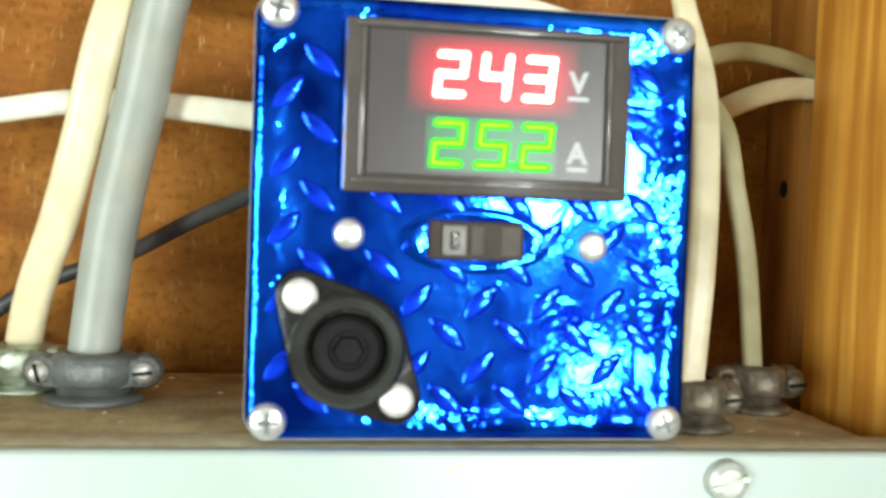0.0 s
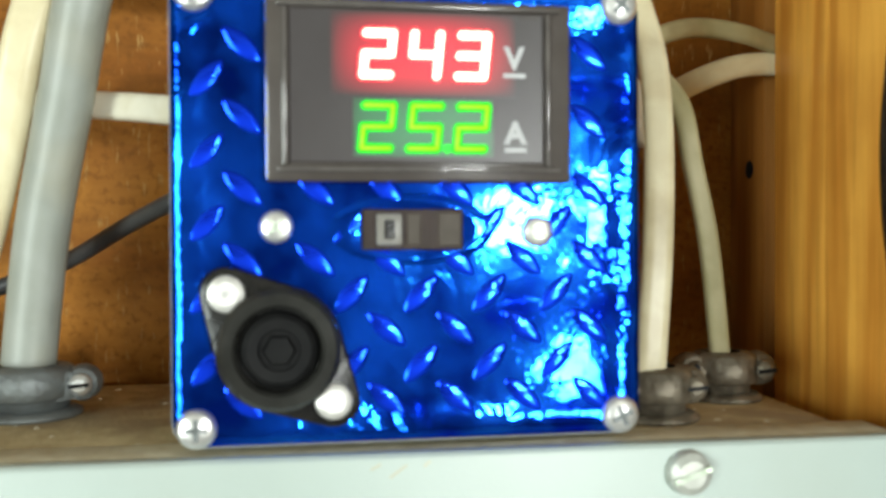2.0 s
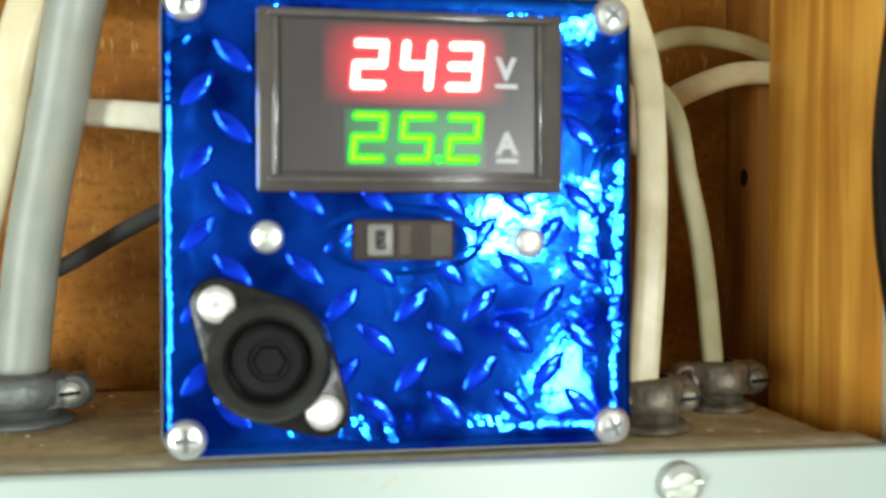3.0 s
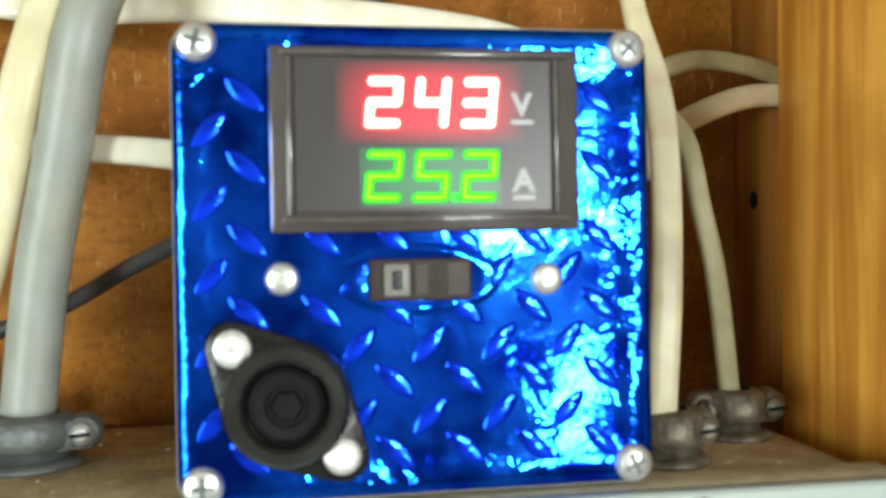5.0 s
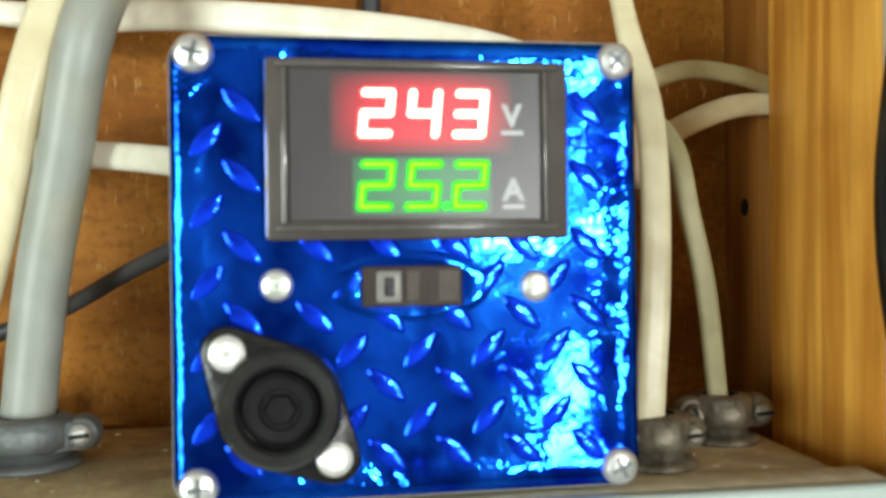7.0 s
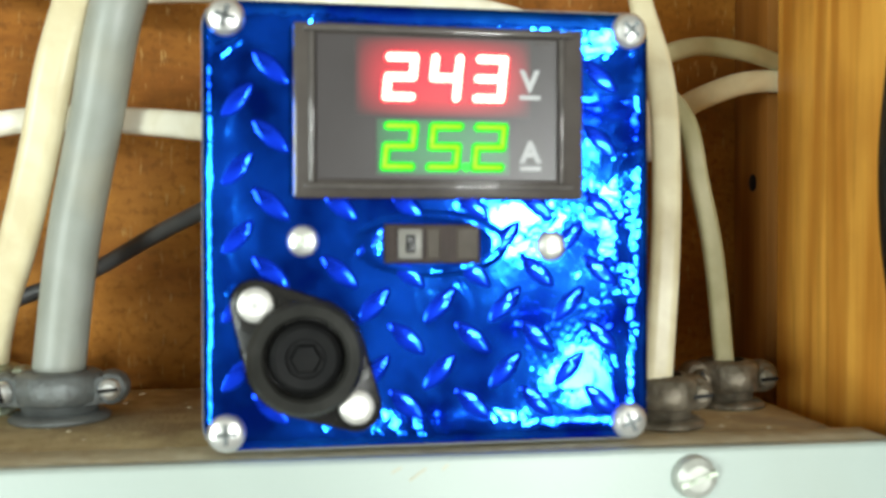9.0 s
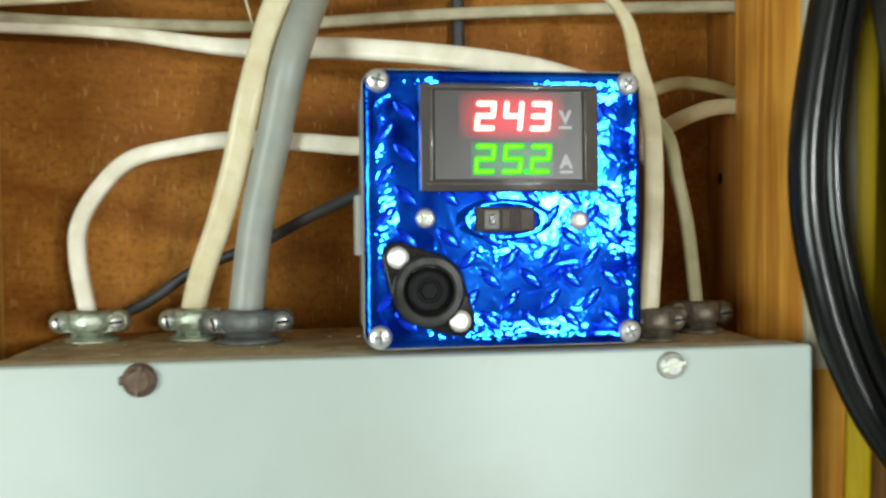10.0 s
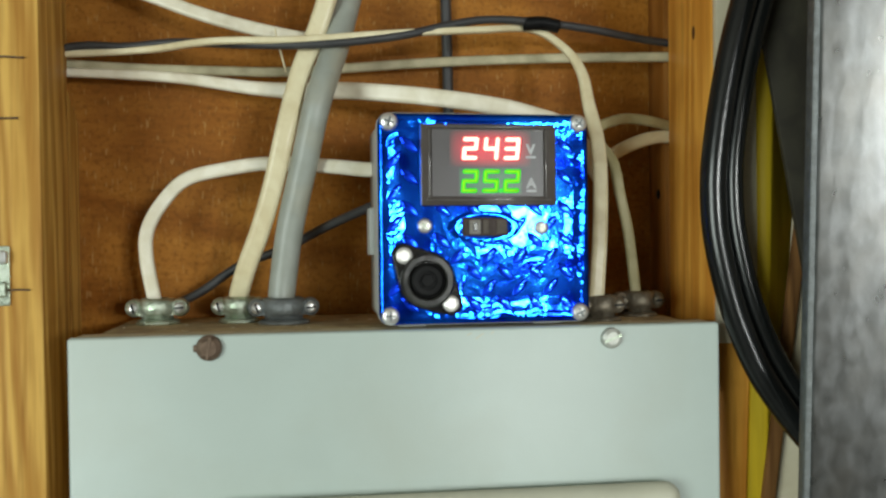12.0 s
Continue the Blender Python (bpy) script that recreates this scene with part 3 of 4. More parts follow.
cable([(-0.1488, 0.0895, 1.5020), (-0.1511, 0.0933, 1.5127), (-0.1565, 0.0973, 1.5404), (-0.1561, 0.1014, 1.5588), (-0.1468, 0.1058, 1.5768), (-0.1321, 0.1075, 1.5909), (-0.1080, 0.1044, 1.5969), (-0.0790, 0.0975, 1.6000), (-0.0421, 0.0735, 1.5965), (-0.0179, 0.0548, 1.5929), (-0.0036, 0.0454, 1.5930)],
      0.0090, 0.0056, CABLE_WHITE, "white flat cable looping from the clamp behind the meter box")
cable([(-0.0985, 0.0890, 1.5020), (-0.0995, 0.0937, 1.5141), (-0.0935, 0.0847, 1.5336), (-0.0838, 0.0764, 1.5582), (-0.0750, 0.0692, 1.5865), (-0.0673, 0.0651, 1.6179), (-0.0577, 0.0724, 1.6555), (-0.0487, 0.0766, 1.6782), (-0.0387, 0.0753, 1.7079), (-0.0303, 0.0722, 1.7374), (-0.0125, 0.0694, 1.8262), (0.0089, 0.0665, 1.9455)],
      0.0125, 0.008, CABLE_CREAM, "cream flat cable rising from the clamp")
cable([(-0.0728, 0.0760, 1.5020), (-0.0711, 0.0768, 1.5212), (-0.0658, 0.0733, 1.5576), (-0.0567, 0.0669, 1.5966), (-0.0476, 0.0614, 1.6348), (-0.0364, 0.0762, 1.6701), (-0.0277, 0.0892, 1.7030), (-0.0178, 0.0966, 1.7435), (0.0043, 0.1022, 1.8299), (0.0286, 0.1088, 1.9485)],
      0.0168, 0.0145, CABLE_GREY, "thick grey cable rising from the large clamp")
cable([(-0.1458, 0.1148, 1.5077), (-0.1256, 0.1151, 1.5172), (-0.1006, 0.1138, 1.5337), (-0.0700, 0.1085, 1.5454), (-0.0416, 0.0888, 1.5597), (-0.0135, 0.0632, 1.5718), (-0.0005, 0.0544, 1.5775)],
      0.0058, 0.0058, CABLE_DARK, "thin dark cable running behind the others to the box")
cable([(-0.2260, 0.1102, 1.6703), (-0.1974, 0.1090, 1.6762), (-0.1684, 0.1088, 1.6761), (-0.1354, 0.1027, 1.6781), (-0.0938, 0.0765, 1.6720), (-0.0507, 0.0655, 1.6703), (0.0000, 0.0655, 1.6759), (0.0538, 0.0765, 1.6893), (0.0944, 0.0844, 1.6907), (0.1328, 0.0912, 1.6883), (0.1645, 0.1008, 1.6854), (0.1890, 0.1046, 1.6830), (0.2155, 0.1046, 1.6815)],
      0.0052, 0.0052, CABLE_DARK, "dark cable strung across the bay through the studs")
cable([(-0.2371, 0.1113, 1.6699), (-0.2103, 0.1108, 1.6710), (-0.1555, 0.1059, 1.6737), (-0.1104, 0.0765, 1.6737), (-0.0570, 0.0660, 1.6733), (-0.0029, 0.0660, 1.6778), (0.0545, 0.0765, 1.6833), (0.0924, 0.0914, 1.6875), (0.1114, 0.0861, 1.6761), (0.1207, 0.0727, 1.6575), (0.1213, 0.0568, 1.6324), (0.1231, 0.0457, 1.6092), (0.1228, 0.0393, 1.5827), (0.1206, 0.0344, 1.5503), (0.1178, 0.0324, 1.5175), (0.1185, 0.0355, 1.5010)],
      0.0092, 0.0055, CABLE_CREAM, "cream flat cable bending down beside the meter box", taper=(0.5, 0.45, 0.75))
cable([(-0.2352, 0.1191, 1.6609), (-0.2091, 0.1215, 1.6613), (-0.1426, 0.1216, 1.6587), (-0.0878, 0.1161, 1.6511), (-0.0578, 0.1076, 1.6485), (-0.0253, 0.0952, 1.6467), (0.0170, 0.0813, 1.6417), (0.0555, 0.0702, 1.6353), (0.0846, 0.0689, 1.6291), (0.1157, 0.0787, 1.6189), (0.1402, 0.0959, 1.5896)],
      0.0112, 0.0064, CABLE_WHITE, "white flat cable sagging behind the meter box", taper=(0.52, 0.08, 0.45))
cable([(-0.2343, 0.1241, 1.6702), (-0.2078, 0.1248, 1.6672), (-0.1614, 0.1259, 1.6649), (-0.1078, 0.1262, 1.6640), (-0.0710, 0.1261, 1.6638), (-0.0258, 0.1261, 1.6670), (0.0436, 0.1247, 1.6719), (0.1217, 0.1180, 1.6740), (0.1893, 0.1046, 1.6730), (0.2148, 0.1046, 1.6719)],
      0.0066, 0.005, CABLE_OLD, "greyed cable strung straight across the bay")
cable([(-0.1957, 0.1180, 1.7303), (-0.1658, 0.1080, 1.7138), (-0.1456, 0.1040, 1.7053), (-0.1263, 0.1010, 1.6977), (-0.1067, 0.0980, 1.6913), (-0.0871, 0.0960, 1.6861), (-0.0693, 0.0935, 1.6819), (-0.0521, 0.0895, 1.6784), (-0.0335, 0.0875, 1.6776)],
      0.0088, 0.005, CABLE_WHITE, "white flat cable slanting down onto the strung bundle")
cable([(0.2177, 0.1046, 1.6206), (0.1957, 0.1046, 1.6249), (0.1757, 0.0953, 1.6277), (0.1582, 0.0927, 1.6292), (0.1444, 0.0877, 1.6262), (0.1334, 0.0819, 1.6203), (0.1323, 0.0726, 1.6111), (0.1386, 0.0629, 1.5972), (0.1417, 0.0593, 1.5766), (0.1476, 0.0601, 1.5495), (0.1546, 0.0655, 1.5020)],
      0.0070, 0.005, CABLE_OLIVE, "olive-stained cable arching from the stud down to its clamp")
cable([(0.2153, 0.1046, 1.6178), (0.1938, 0.1046, 1.6185), (0.1753, 0.0997, 1.6165), (0.1579, 0.0996, 1.6102), (0.1448, 0.1016, 1.6025), (0.1295, 0.1015, 1.5962), (0.1012, 0.0981, 1.5882)],
      0.0088, 0.005, CABLE_CREAM, "cream flat cable from the stud behind the meter box")
cable([(0.040, 0.1345, 1.80), (0.0414, 0.1345, 1.7385), (0.0425, 0.1345, 1.6762), (0.043, 0.1345, 1.60), (0.043, 0.1345, 1.51)], 0.0075, 0.007, CABLE_DARK, "dark cable running down the plywood")

tape = thing("tape_wrap", "black electrical tape wrapped round two cables", "tape", pose(0, 0, 0))
part("wrap", sweep([(0.086, 0.0852, 1.6896), (0.0985, 0.0850, 1.6902), (0.1095, 0.0858, 1.6885)], 0.0088, 0.0105, 16), BLACK_MATT, tape)
tagged(link_mesh("tie_string", sweep([(-0.0735, 0.0855, 1.684), (-0.0725, 0.0835, 1.677), (-0.0700, 0.084, 1.668), (-0.0672, 0.088, 1.657)], 0.0012, 0.0012, 6), CABLE_CREAM),
       "loose pale string tied round the cables", "string")

# ---- the meter box ----
meter_box = thing("meter_box", "square grey box faced in blue diamond-plate film with lit meter", "power meter",
                  pose(0.0451, 0.0032, 1.5617, -0.78, 0.22, 1.93))
# local axes: x across the lid, z up from its middle, y into the box
part("case", outline_solid(rounded_rect(0.1188, 0.1140, 0.006), 0.010, 0.060), PVC, meter_box, "grey plastic case")
part("lid_rim", outline_solid(rounded_rect(0.1213, 0.1184, 0.007), 0.0030, 0.0105), PVC, meter_box, "grey plastic lid rim")
for x in (-0.040, 0.040):
    part("foot", block(x - 0.008, x + 0.008, 0.018, 0.052, -0.0613, -0.0568, 0.0006), PVC, meter_box, "grey plastic foot")
part("latch", block(-0.0620, -0.0588, 0.040, 0.057, -0.020, 0.008, 0.0008), PVC, meter_box, "raised side boss")


def beaded_face():
    """The film over the lid: rounded over the edge, with a low bead all round just inside it."""
    bm, rings = bmesh.new(), []
    for inset, y in ((0, 0.0031), (0.0003, 0.0016), (0.0011, 0.0005), (0.0022, 0.0001), (0.0034, -0.00005), (0.0050, -0.00010), (0.0066, -0.00005), (0.0084, 0.00010), (0.0105, 0.0002), (0.0130, 0.0002)):
        rings.append([bm.verts.new((x, y, z)) for x, z in rounded_rect(0.1210 - 2 * inset, 0.1178 - 2 * inset, max(0.007 - inset, 0.002), 6)])
    for a, b in zip(rings, rings[1:]):
        for k in range(len(a)):
            bm.faces.new((a[k], a[(k + 1) % len(a)], b[(k + 1) % len(a)], b[k]))
    bm.faces.new(rings[-1])
    return bm


face = part("face_film", beaded_face(), FILM, meter_box, "crinkled blue diamond-plate film")
swell, rows = bmesh.new(), []
for grow, y in ((1.0, 0.0003), (0.95, 0.00015), (0.89, -0.00006), (0.82, -0.00022), (0.74, -0.00021), (0.66, -0.00007), (0.55, 0.00003), (0.3, 0.00003)):
    rows.append([swell.verts.new((-0.0006 + 0.0220 * grow * math.cos(k * math.pi / 24), y, -0.0048 + 0.0095 * grow * math.sin(k * math.pi / 24))) for k in range(48)])
for a, b in zip(rows, rows[1:]):
    for k in range(48):
        swell.faces.new((a[k], a[(k + 1) % 48], b[(k + 1) % 48], b[k]))
swell.faces.new(rows[-1])
part("film_swelling", swell, FILM, face, "film swelling round the switch")


def lug_mesh(angle):
    bm, n = bmesh.new(), 14
    rows = []
    for scale, lift in ((1.0, 0.0), (0.86, -0.00026), (0.55, -0.00048)):
        ring = []
        for k in range(n):
            a = 2 * math.pi * k / n
            ring.append(bm.verts.new((0.0066 * math.cos(a) * (scale ** 0.5), lift, 0.0027 * math.sin(a) * scale * (1.0 - 0.35 * math.cos(a) ** 2))))
        rows.append(ring)
    for a, b in zip(rows, rows[1:]):
        for k in range(n):
            bm.faces.new((a[k], a[(k + 1) % n], b[(k + 1) % n], b[k]))
    bm.faces.new(rows[-1])
    bmesh.ops.rotate(bm, verts=bm.verts, cent=(0, 0, 0), matrix=Matrix.Rotation(radians(angle), 3, "Y"))
    bmesh.ops.recalc_face_normals(bm, faces=bm.faces)
    for f in bm.faces:
        f.smooth = True
    mesh = bpy.data.meshes.new("tread_lug")
    bm.to_mesh(mesh)
    bm.free()
    mesh.materials.append(LUG_FILM)
    return mesh


FALLING, RISING, PITCH = lug_mesh(42), lug_mesh(-48), 0.0178


def covered(x, z):
    if -0.0352 < x < 0.0380 and 0.0090 < z < 0.0505 or abs(x + 0.0006) < 0.0150 and abs(z + 0.0048) < 0.006:
        return True
    if math.hypot(x + 0.0341, z + 0.0342) < 0.0135 or any(math.hypot(x - a, z - b) < 0.0050 for a, b in ((-0.0468, -0.0204), (-0.0209, -0.0473))):
        return True
    return math.hypot(abs(x) - 0.0543, abs(z) - 0.0539) < 0.0055 or min(math.hypot(x + 0.0347, z + 0.004), math.hypot(x - 0.032, z + 0.0054)) < 0.0045


for row in range(-9, 9):
    for column in range(-5, 11):
        if (row + column) % 2:
            continue
        x, z = -0.0251 + column * PITCH / 2, 0.0056 + row * PITCH / 2
        if abs(x) < 0.0530 and abs(z) < 0.0510 and not covered(x, z):
            lug = new("tread_lug", FALLING if row % 2 == 0 else RISING)
            lug.parent = face
            lug.location = (x, 0.0003, z)


def cross_screw(name, x, z, r, high, mat, parent, front=0.0, turn=20, recess=None):
    head = part(name, lathe([(0, high), (r * 0.45, high * 0.96), (r * 0.8, high * 0.68), (r * 0.97, high * 0.3), (r, 0)], 24, Matrix.Translation((x, front, z)) @ FACING), mat, parent)
    for k in (0, 90):
        bm = block(-r * 0.12, r * 0.12, -0.0002, 0.0006, -r * 0.55, r * 0.55)
        bmesh.ops.transform(bm, matrix=Matrix.Translation((x, front - high, z)) @ Matrix.Rotation(radians(turn + k), 4, "Y"), verts=bm.verts)
        part("recess", bm, recess, head)
    return head


for n, (sx, sz) in enumerate(((-1, 1), (1, 1), (1, -1), (-1, -1))):
    cross_screw("corner_screw", sx * 0.0543, sz * 0.0537, 0.0050, 0.0026, STEEL, meter_box, 0.0, 15 + 25 * n, ZINC_DULL)
cross_screw("switch_screw", -0.0347, -0.0040, 0.0042, 0.0018, STEEL, meter_box, 0.0, 45, ZINC)
cross_screw("switch_screw", 0.0320, -0.0054, 0.0042, 0.0018, STEEL, meter_box, 0.0, 30, ZINC)

# the panel meter
meter = part("panel_meter", block(-0.0372, 0.0400, -0.0040, -0.0001, 0.0070, 0.0525, 0.0010), BEZEL, meter_box, "smoky brown meter bezel")
part("meter_face", block(-0.0312, 0.0326, -0.0046, -0.0039, 0.0118, 0.0495, 0.0003, 1), WINDOW_GREY, meter, "dark grey meter face")
for name, z in (("upper_ridge", 0.0507), ("lower_ridge", 0.0101)):
    part(name, block(-0.0345, 0.0372, -0.0052, -0.0039, z - 0.0007, z + 0.0007, 0.0005, 2), BEZEL_LIGHT_EDGE, meter, "lightened glossy bezel edge")
for name, x in (("side_ridge", -0.0324), ("side_ridge", 0.0338)):
    part(name, block(x - 0.0007, x + 0.0007, -0.0052, -0.0039, 0.0110, 0.0499, 0.0005, 2), BEZEL_LIGHT_EDGE, meter, "lightened glossy bezel edge")

SEGMENTS = {"0": "abcdef", "1": "bc", "2": "abged", "3": "abgcd", "4": "fgbc", "5": "afgcd", "6": "afgedc", "7": "abc", "8": "abcdefg", "9": "abcdfg"}


def digit(text, x, z, wide, high, stroke, mat, parent, dot=False, name="lit_bar", lift=0.0):
    """Lit bars of one seven-bar figure, leaning slightly to the right, with round ends."""
    w, h = wide / 2 - stroke / 2, high / 2 - stroke / 2
    ends = {"a": ((-w, h), (w, h)), "b": ((w, h), (w, 0)), "c": ((w, 0), (w, -h)), "d": ((-w, -h), (w, -h)), "e": ((-w, 0), (-w, -h)), "f": ((-w, h), (-w, 0)), "g": ((-w, 0), (w, 0))}
    holder = None
    for s in SEGMENTS[text]:
        (ax, az), (bx, bz) = ends[s]
        a, b = Vector((ax, 0, az)), Vector((bx, 0, bz))
        pts = hull([(a.x, a.z, stroke / 2), (b.x, b.z, stroke / 2)], 12)
        pts = [(x + px + 0.10 * pz, z + pz) for px, pz in pts]
        bar = part(name, outline_solid(pts, -0.00510 - lift - 0.00002 * "abcdefg".index(s), -0.0047), mat, parent)
        holder = holder or bar
    if dot:
        part("lit_dot", lathe([(0, 0.0004), (stroke * 0.5, 0.0004), (stroke * 0.5, 0)], 12, Matrix.Translation((x + wide * 0.60, -0.0047, z - high / 2 + stroke * 0.5)) @ FACING), mat, parent)


# two glowing plates paint the figures' halo onto the meter face
red = part("red_display", block(-0.0215, 0.0255, -0.0048, -0.0046, 0.0283, 0.0492), RED_HAZE, meter, "red halo round lit figures reading 243")
green = part("green_display", block(-0.0158, 0.0196, -0.0048, -0.0046, 0.0132, 0.0278), GREEN_HAZE, meter, "green halo round lit figures reading 25.2")
for k, text in enumerate("243"):
    digit(text, -0.0095 + 0.0119 * k, 0.0386, 0.0096, 0.0134, 0.0031, RED_RIM, meter, name="lit_rim")
    digit(text, -0.0095 + 0.0119 * k, 0.0386, 0.0087, 0.0125, 0.0022, RED_LED, meter, lift=0.0002)
for k, text in enumerate("252"):
    digit(text, -0.0098 + 0.0119 * k, 0.0206, 0.0094, 0.0131, 0.0025, GREEN_RIM, meter, dot=k == 1, name="lit_rim")
    digit(text, -0.0098 + 0.0119 * k, 0.0206, 0.0080, 0.0117, 0.0011, GREEN_LED, meter, lift=0.0002)


def letter(text, x, z, size, mat, parent):
    curve = bpy.data.curves.new("letter", "FONT")
    curve.offset = 0.00028
    curve.body, curve.size, curve.extrude, curve.align_x, curve.align_y = text, size, 0.00012, "CENTER", "CENTER"
    shape = new("letter", curve)
    mesh = bpy.data.meshes.new_from_object(shape.evaluated_get(bpy.context.evaluated_depsgraph_get()))
    bpy.data.objects.remove(shape)
    mesh.materials.append(mat)
    ob = new("unit_letter", mesh)
    ob.parent = parent
    ob.matrix_local = Matrix.Translation((x, -0.0048, z)) @ FACING
    return ob


letter("V", 0.0250, 0.0380, 0.0078, PRINT, meter)
letter("A", 0.0252, 0.0192, 0.0078, PRINT, meter)
part("unit_mark", block(0.0222, 0.0279, -0.0049, -0.0047, 0.0334, 0.0345), PRINT, meter)
part("unit_mark", block(0.0224, 0.0281, -0.0049, -0.0047, 0.0146, 0.0157), PRINT, meter)

# the slide switch
switch = part("slide_switch", block(-0.0135, 0.0123, -0.0016, 0.0002, -0.0100, 0.0004, 0.0004, 1), SWITCH_BODY, meter_box, "dark slide switch in a slot")
part("slider", block(-0.0100, -0.0035, -0.0034, -0.0010, -0.0088, -0.0008, 0.0006), SWITCH_KNOB, switch, "grey slider")
part("slider_rib", block(-0.0080, -0.0055, -0.0040, -0.0033, -0.0072, -0.0024, 0.0003, 1), BLACK_PLASTIC, switch)
part("switch_plate", block(0.0058, 0.0117, -0.0021, -0.0011, -0.0090, -0.0006, 0.0003, 1), SWITCH_PLATE, switch, "greyish end plate")
part("switch_plate", block(-0.0022, 0.0014, -0.0019, -0.0011, -0.0088, -0.0008, 0.0003, 1), SWITCH_PLATE, switch)
for x in (-0.0120, 0.0036):
    part("switch_rib", block(x - 0.0006, x + 0.0006, -0.0017, -0.0011, -0.0090, -0.0006, 0.0002, 1), SWITCH_BODY, switch)

# the flanged socket
cx, cz = -0.0341, -0.0342
ends = ((-0.0468, -0.0204), (-0.0209, -0.0473))
socket = part("flanged_socket", outline_solid(hull([(cx, cz, 0.0158), (*ends[0], 0.0066), (*ends[1], 0.0066)]), -0.0033, -0.0001, 0.0010, 0.0010), BLACK_PLASTIC, meter_box,
              "black rhombic flanged socket held by two screws")
place = Matrix.Translation((cx, -0.0030, cz)) @ FACING
part("socket_ring", lathe([(0.0152, 0), (0.0150, 0.0028), (0.0138, 0.0042), (0.0112, 0.0042), (0.0104, 0.0030), (0.0100, 0.0004)], 44, place), SMOKY, socket, "smoky glossy ring")
part("socket_cap", lathe([(0.0, 0.0022), (0.0048, 0.0022), (0.0052, 0.0030), (0.0078, 0.0032), (0.0090, 0.0024), (0.0098, 0.0004)], 40, place), BLACK_MATT, socket)
part("socket_hub", lathe([(0.0, 0.0036), (0.0036, 0.0034), (0.0043, 0.0024)], 6, place), BLACK_MATT, socket)
for x, z in ends:
    head = part("flange_screw", lathe([(0, 0.0014), (0.0030, 0.0014), (0.0043, 0.0008), (0.0047, 0)], 24, Matrix.Translation((x, -0.0032, z)) @ FACING), STEEL_WHITE, socket, "satin screw head")
    part("recess", lathe([(0, 0.0002), (0.0011, 0.0002), (0.0011, 0)], 6, Matrix.Translation((x, -0.0045, z)) @ FACING), STEEL, head)

# ---- beside the bay: cables, boards, metal ----
black = [(0.2420, -0.004, 1.93), (0.2230, -0.004, 1.80), (0.2050, -0.004, 1.72), (0.1872, -0.004, 1.655), (0.1775, -0.004, 1.60), (0.1762, -0.004, 1.565), (0.1805, -0.004, 1.535),
         (0.1905, -0.004, 1.500), (0.2075, -0.005, 1.464), (0.237, -0.010, 1.425), (0.28, -0.015, 1.39)]
beside = [(x + 0.0132 + 0.0012 * max(0.0, (z - 1.60) / 0.12), y + 0.003, z + 0.004) for x, y, z in black]
tagged(link_mesh("power_cable", sweep(black, 0.0152, 0.0152, 24, 14), CABLE_BLACK, smooth=60), "thick glossy black cable hanging in a bow", "cable", "black cables")
tagged(link_mesh("power_cable", sweep(beside, 0.0118, 0.0118, 20, 14), CABLE_BLACK, smooth=60),
       "thinner glossy black cable beside the thick one", "cable", "black cables")
tagged(link_mesh("painted_strip", block(0.1905, 0.2160, 0.0235, 0.0288, 1.485, 2.3, 0.001), CREAM), "cream painted strip nailed on the stud", "trim board")
tagged(link_mesh("yellow_board", outline_solid([(0.2165, 2.3), (0.2165, 1.60), (0.2090, 1.37), (0.2085, 0.9), (0.2200, 0.9), (0.2210, 1.35), (0.2415, 1.60), (0.2415, 2.3)], 0.0240, 0.0286), YELLOW),
       "yellow board standing beside the stud", "board")
tagged(link_mesh("pale_board", outline_solid([(0.2425, 2.3), (0.2425, 1.60), (0.2220, 1.35), (0.2210, 0.9), (0.2990, 0.9), (0.2990, 2.3)], 0.0243, 0.0286), CREAM),
       "pale cream board behind the metal upright", "board")


def slanted(name, x_top, z_top, x_low, z_low, wide, y0, y1, mat, label):
    bm = block(0, wide, y0, y1, z_low, z_top, 0.0008)
    for v in bm.verts:
        v.co.x += x_low + (x_top - x_low) * (v.co.z - z_low) / (z_top - z_low)
    return tagged(link_mesh(name, bm, mat), label, "board")


slanted("dark_board", 0.1870, 1.82, 0.2460, 1.495, 0.055, 0.0120, 0.0160, DARK_BOARD, "dark narrow board leaning beside the metal upright")
slanted("brown_stick", 0.2440, 1.60, 0.2090, 1.34, 0.0075, 0.0175, 0.0225, ROUGH_BROWN, "rough brown stick leaning on the yellow board")
upright = thing("metal_upright", "galvanised grey sheet-metal upright with a folded edge", "metal sheet", pose(0.2080, -0.052, 1.55, 6.3, -0.8, -8.4))
part("sheet", block(0.0035, 0.30, 0.0005, 0.008, -1.53, 0.75, 0.002, 3), GALVANISED, upright)
part("folded_edge", block(0.0, 0.0034, 0.0004, 0.010, -1.53, 0.75, 0.0006, 2), ZINC_DULL, upright, "dull folded sheet edge")

# ---- small things on the studs ----


def nail(x0, x1, z, lift):
    tagged(link_mesh("bent_nail", sweep([(x0, 0.0500, z), ((x0 + x1) / 2, 0.0495, z + lift), (x1, 0.0505, z + lift * 0.4)], 0.0011, 0.0011, 8), RUST), "thin bent nail lying on the pine stud", "nail", "nails")


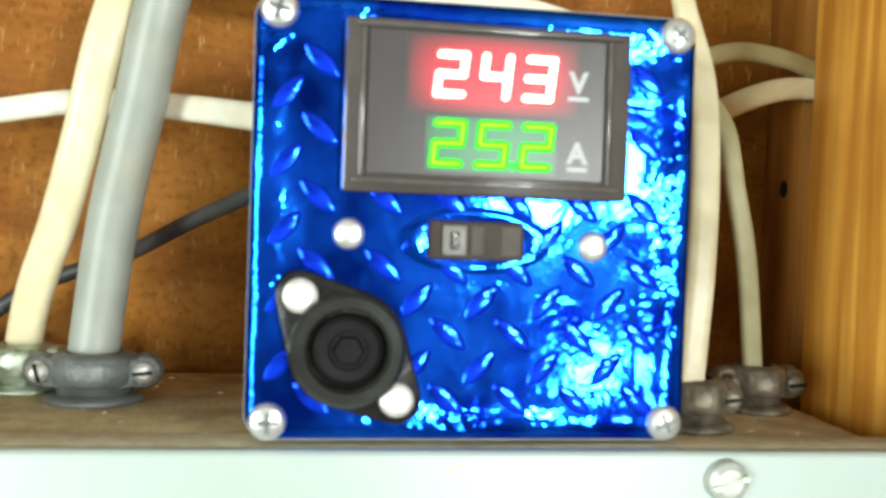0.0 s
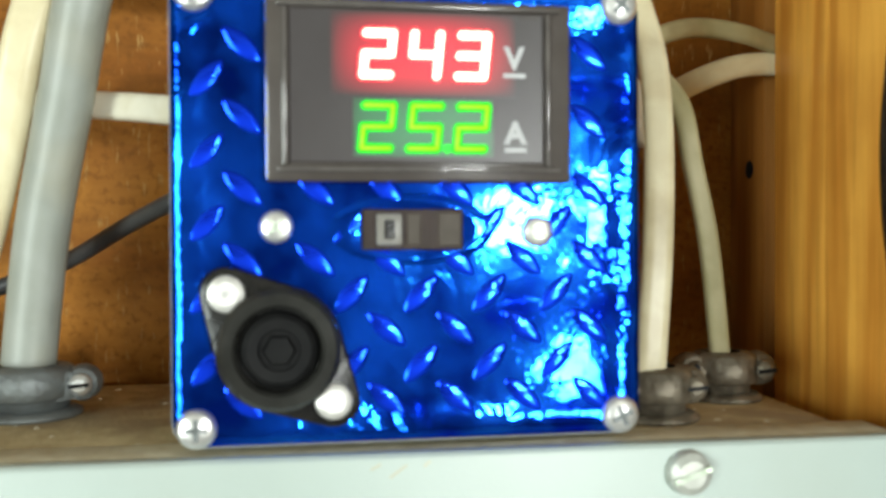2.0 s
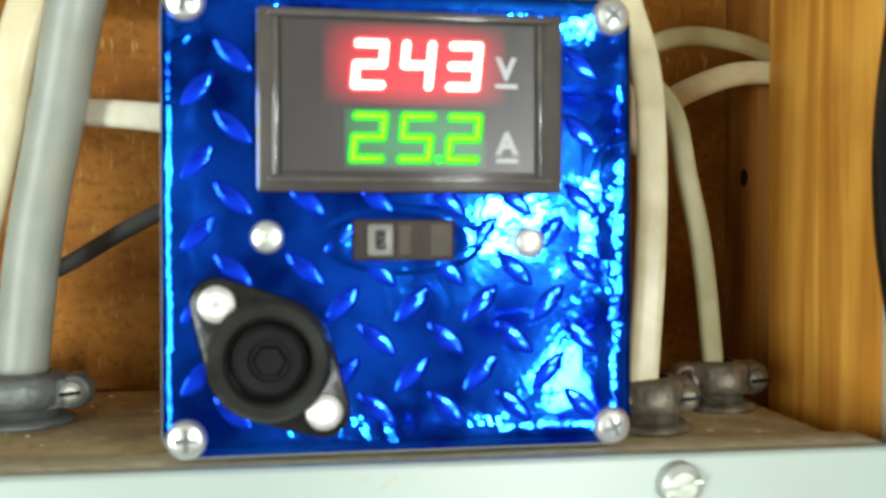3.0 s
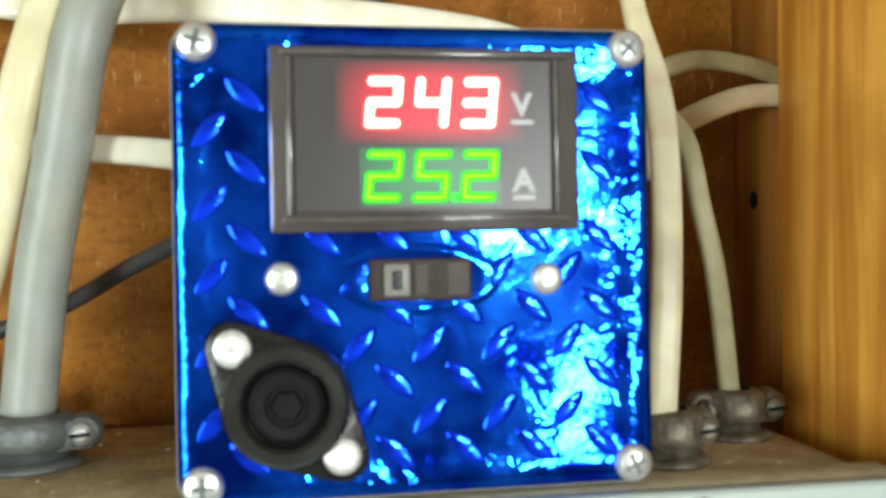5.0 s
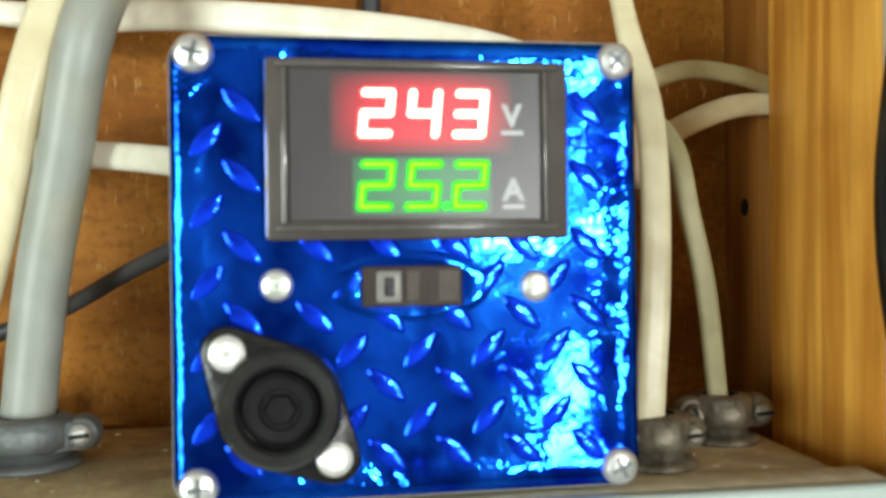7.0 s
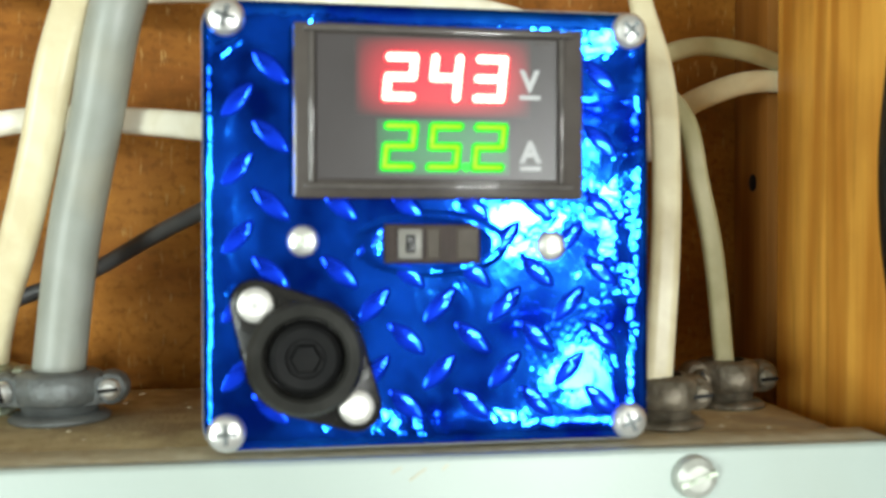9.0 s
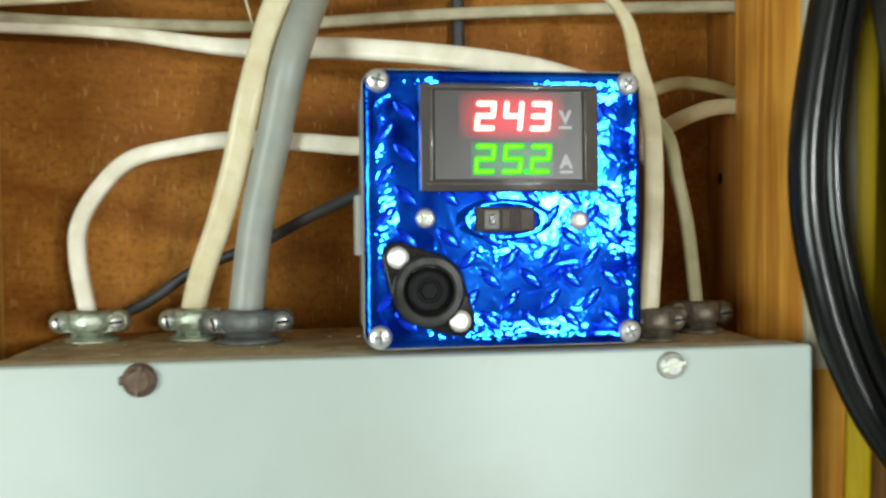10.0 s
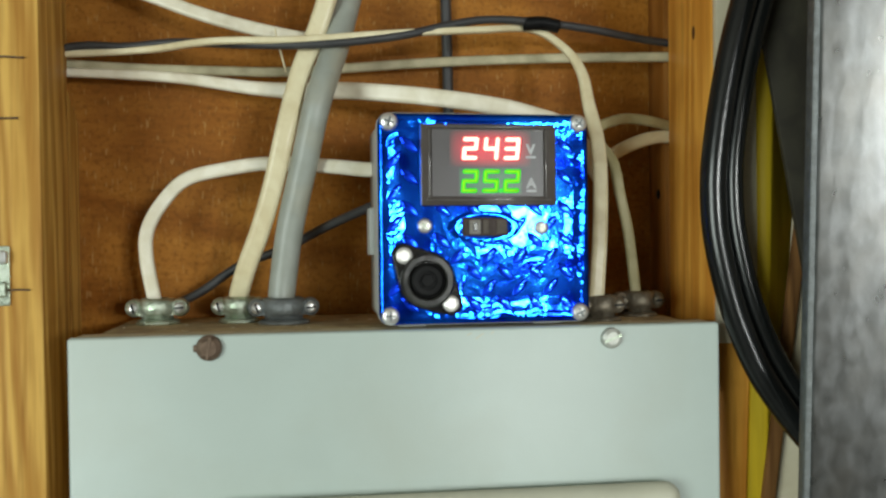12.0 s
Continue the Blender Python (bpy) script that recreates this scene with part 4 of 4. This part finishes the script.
nail(-0.240, -0.2143, 1.6572, 0.0006)
nail(-0.240, -0.2180, 1.6230, -0.0004)
nail(-0.228, -0.2134, 1.5237, 0.0005)
bracket = thing("cable_staple", "bright metal cable bracket nailed to the pine stud", "bracket", pose(-0.2335, 0.0518, 1.532))
part("plate", block(-0.0095, 0.0092, -0.0016, 0.0, -0.0170, 0.0175, 0.0008), ZINC, bracket)
part("upper_rib", block(-0.0085, 0.0088, -0.0052, -0.0014, 0.0070, 0.0150, 0.0018, 3), STEEL, bracket)
part("lower_rib", block(-0.0085, 0.0080, -0.0045, -0.0014, -0.0120, -0.0030, 0.0018, 3), ZINC, bracket)
knot = lathe([(0, 0.0006), (0.0022, 0.0005), (0.0030, 0.0)], 16, Matrix.Translation((0.1897, 0.055, 1.679)) @ Matrix.Diagonal((1, 0.8, 1.7, 1)) @ Matrix.Rotation(radians(-90), 4, "Y"))
part("knot", knot, ROUGH_BROWN, stud_right, "dark knot")
knot = lathe([(0, 0.0006), (0.0024, 0.0005), (0.0036, 0.0)], 16, Matrix.Translation((0.1897, 0.1205, 1.5795)) @ Matrix.Rotation(radians(-90), 4, "Y"))
part("knot", knot, BLACK_MATT, stud_right_back, "small black knot")
part("print_mark", block(0.0262, 0.0312, -0.0049, -0.0045, 0.0482, 0.0489), BEZEL, meter)

# dust and crumbs on the panel's top
crumbs = bmesh.new()
for _ in range(150):
    x, y, r = random.uniform(-0.165, 0.165), random.uniform(0.014, 0.12), random.uniform(0.0003, 0.0010)
    made = bmesh.ops.create_icosphere(crumbs, subdivisions=1, radius=r, matrix=Matrix.Translation((x, y, 1.4990 + r * 0.3)) @ Matrix.Diagonal((random.uniform(0.8, 1.8), 1, 0.6, 1)))
tagged(link_mesh("dust_crumbs", crumbs, CREAM), "dust and pale crumbs on the panel top", "dust", kind="stuff")
for x, z, turn, long in ((0.0402, 1.4955, 35, 0.0055), (0.0345, 1.4968, 28, 0.0030), (0.0475, 1.4972, 40, 0.0022)):
    bm = block(-long / 2, long / 2, -0.00012, 0.0, -0.00035, 0.00035)
    bmesh.ops.transform(bm, matrix=Matrix.Translation((x, 0.0, z - 1.05)) @ Matrix.Rotation(radians(-turn), 4, "Y"), verts=bm.verts)
    part("scuff", bm, PAINT_CREAM, panel)
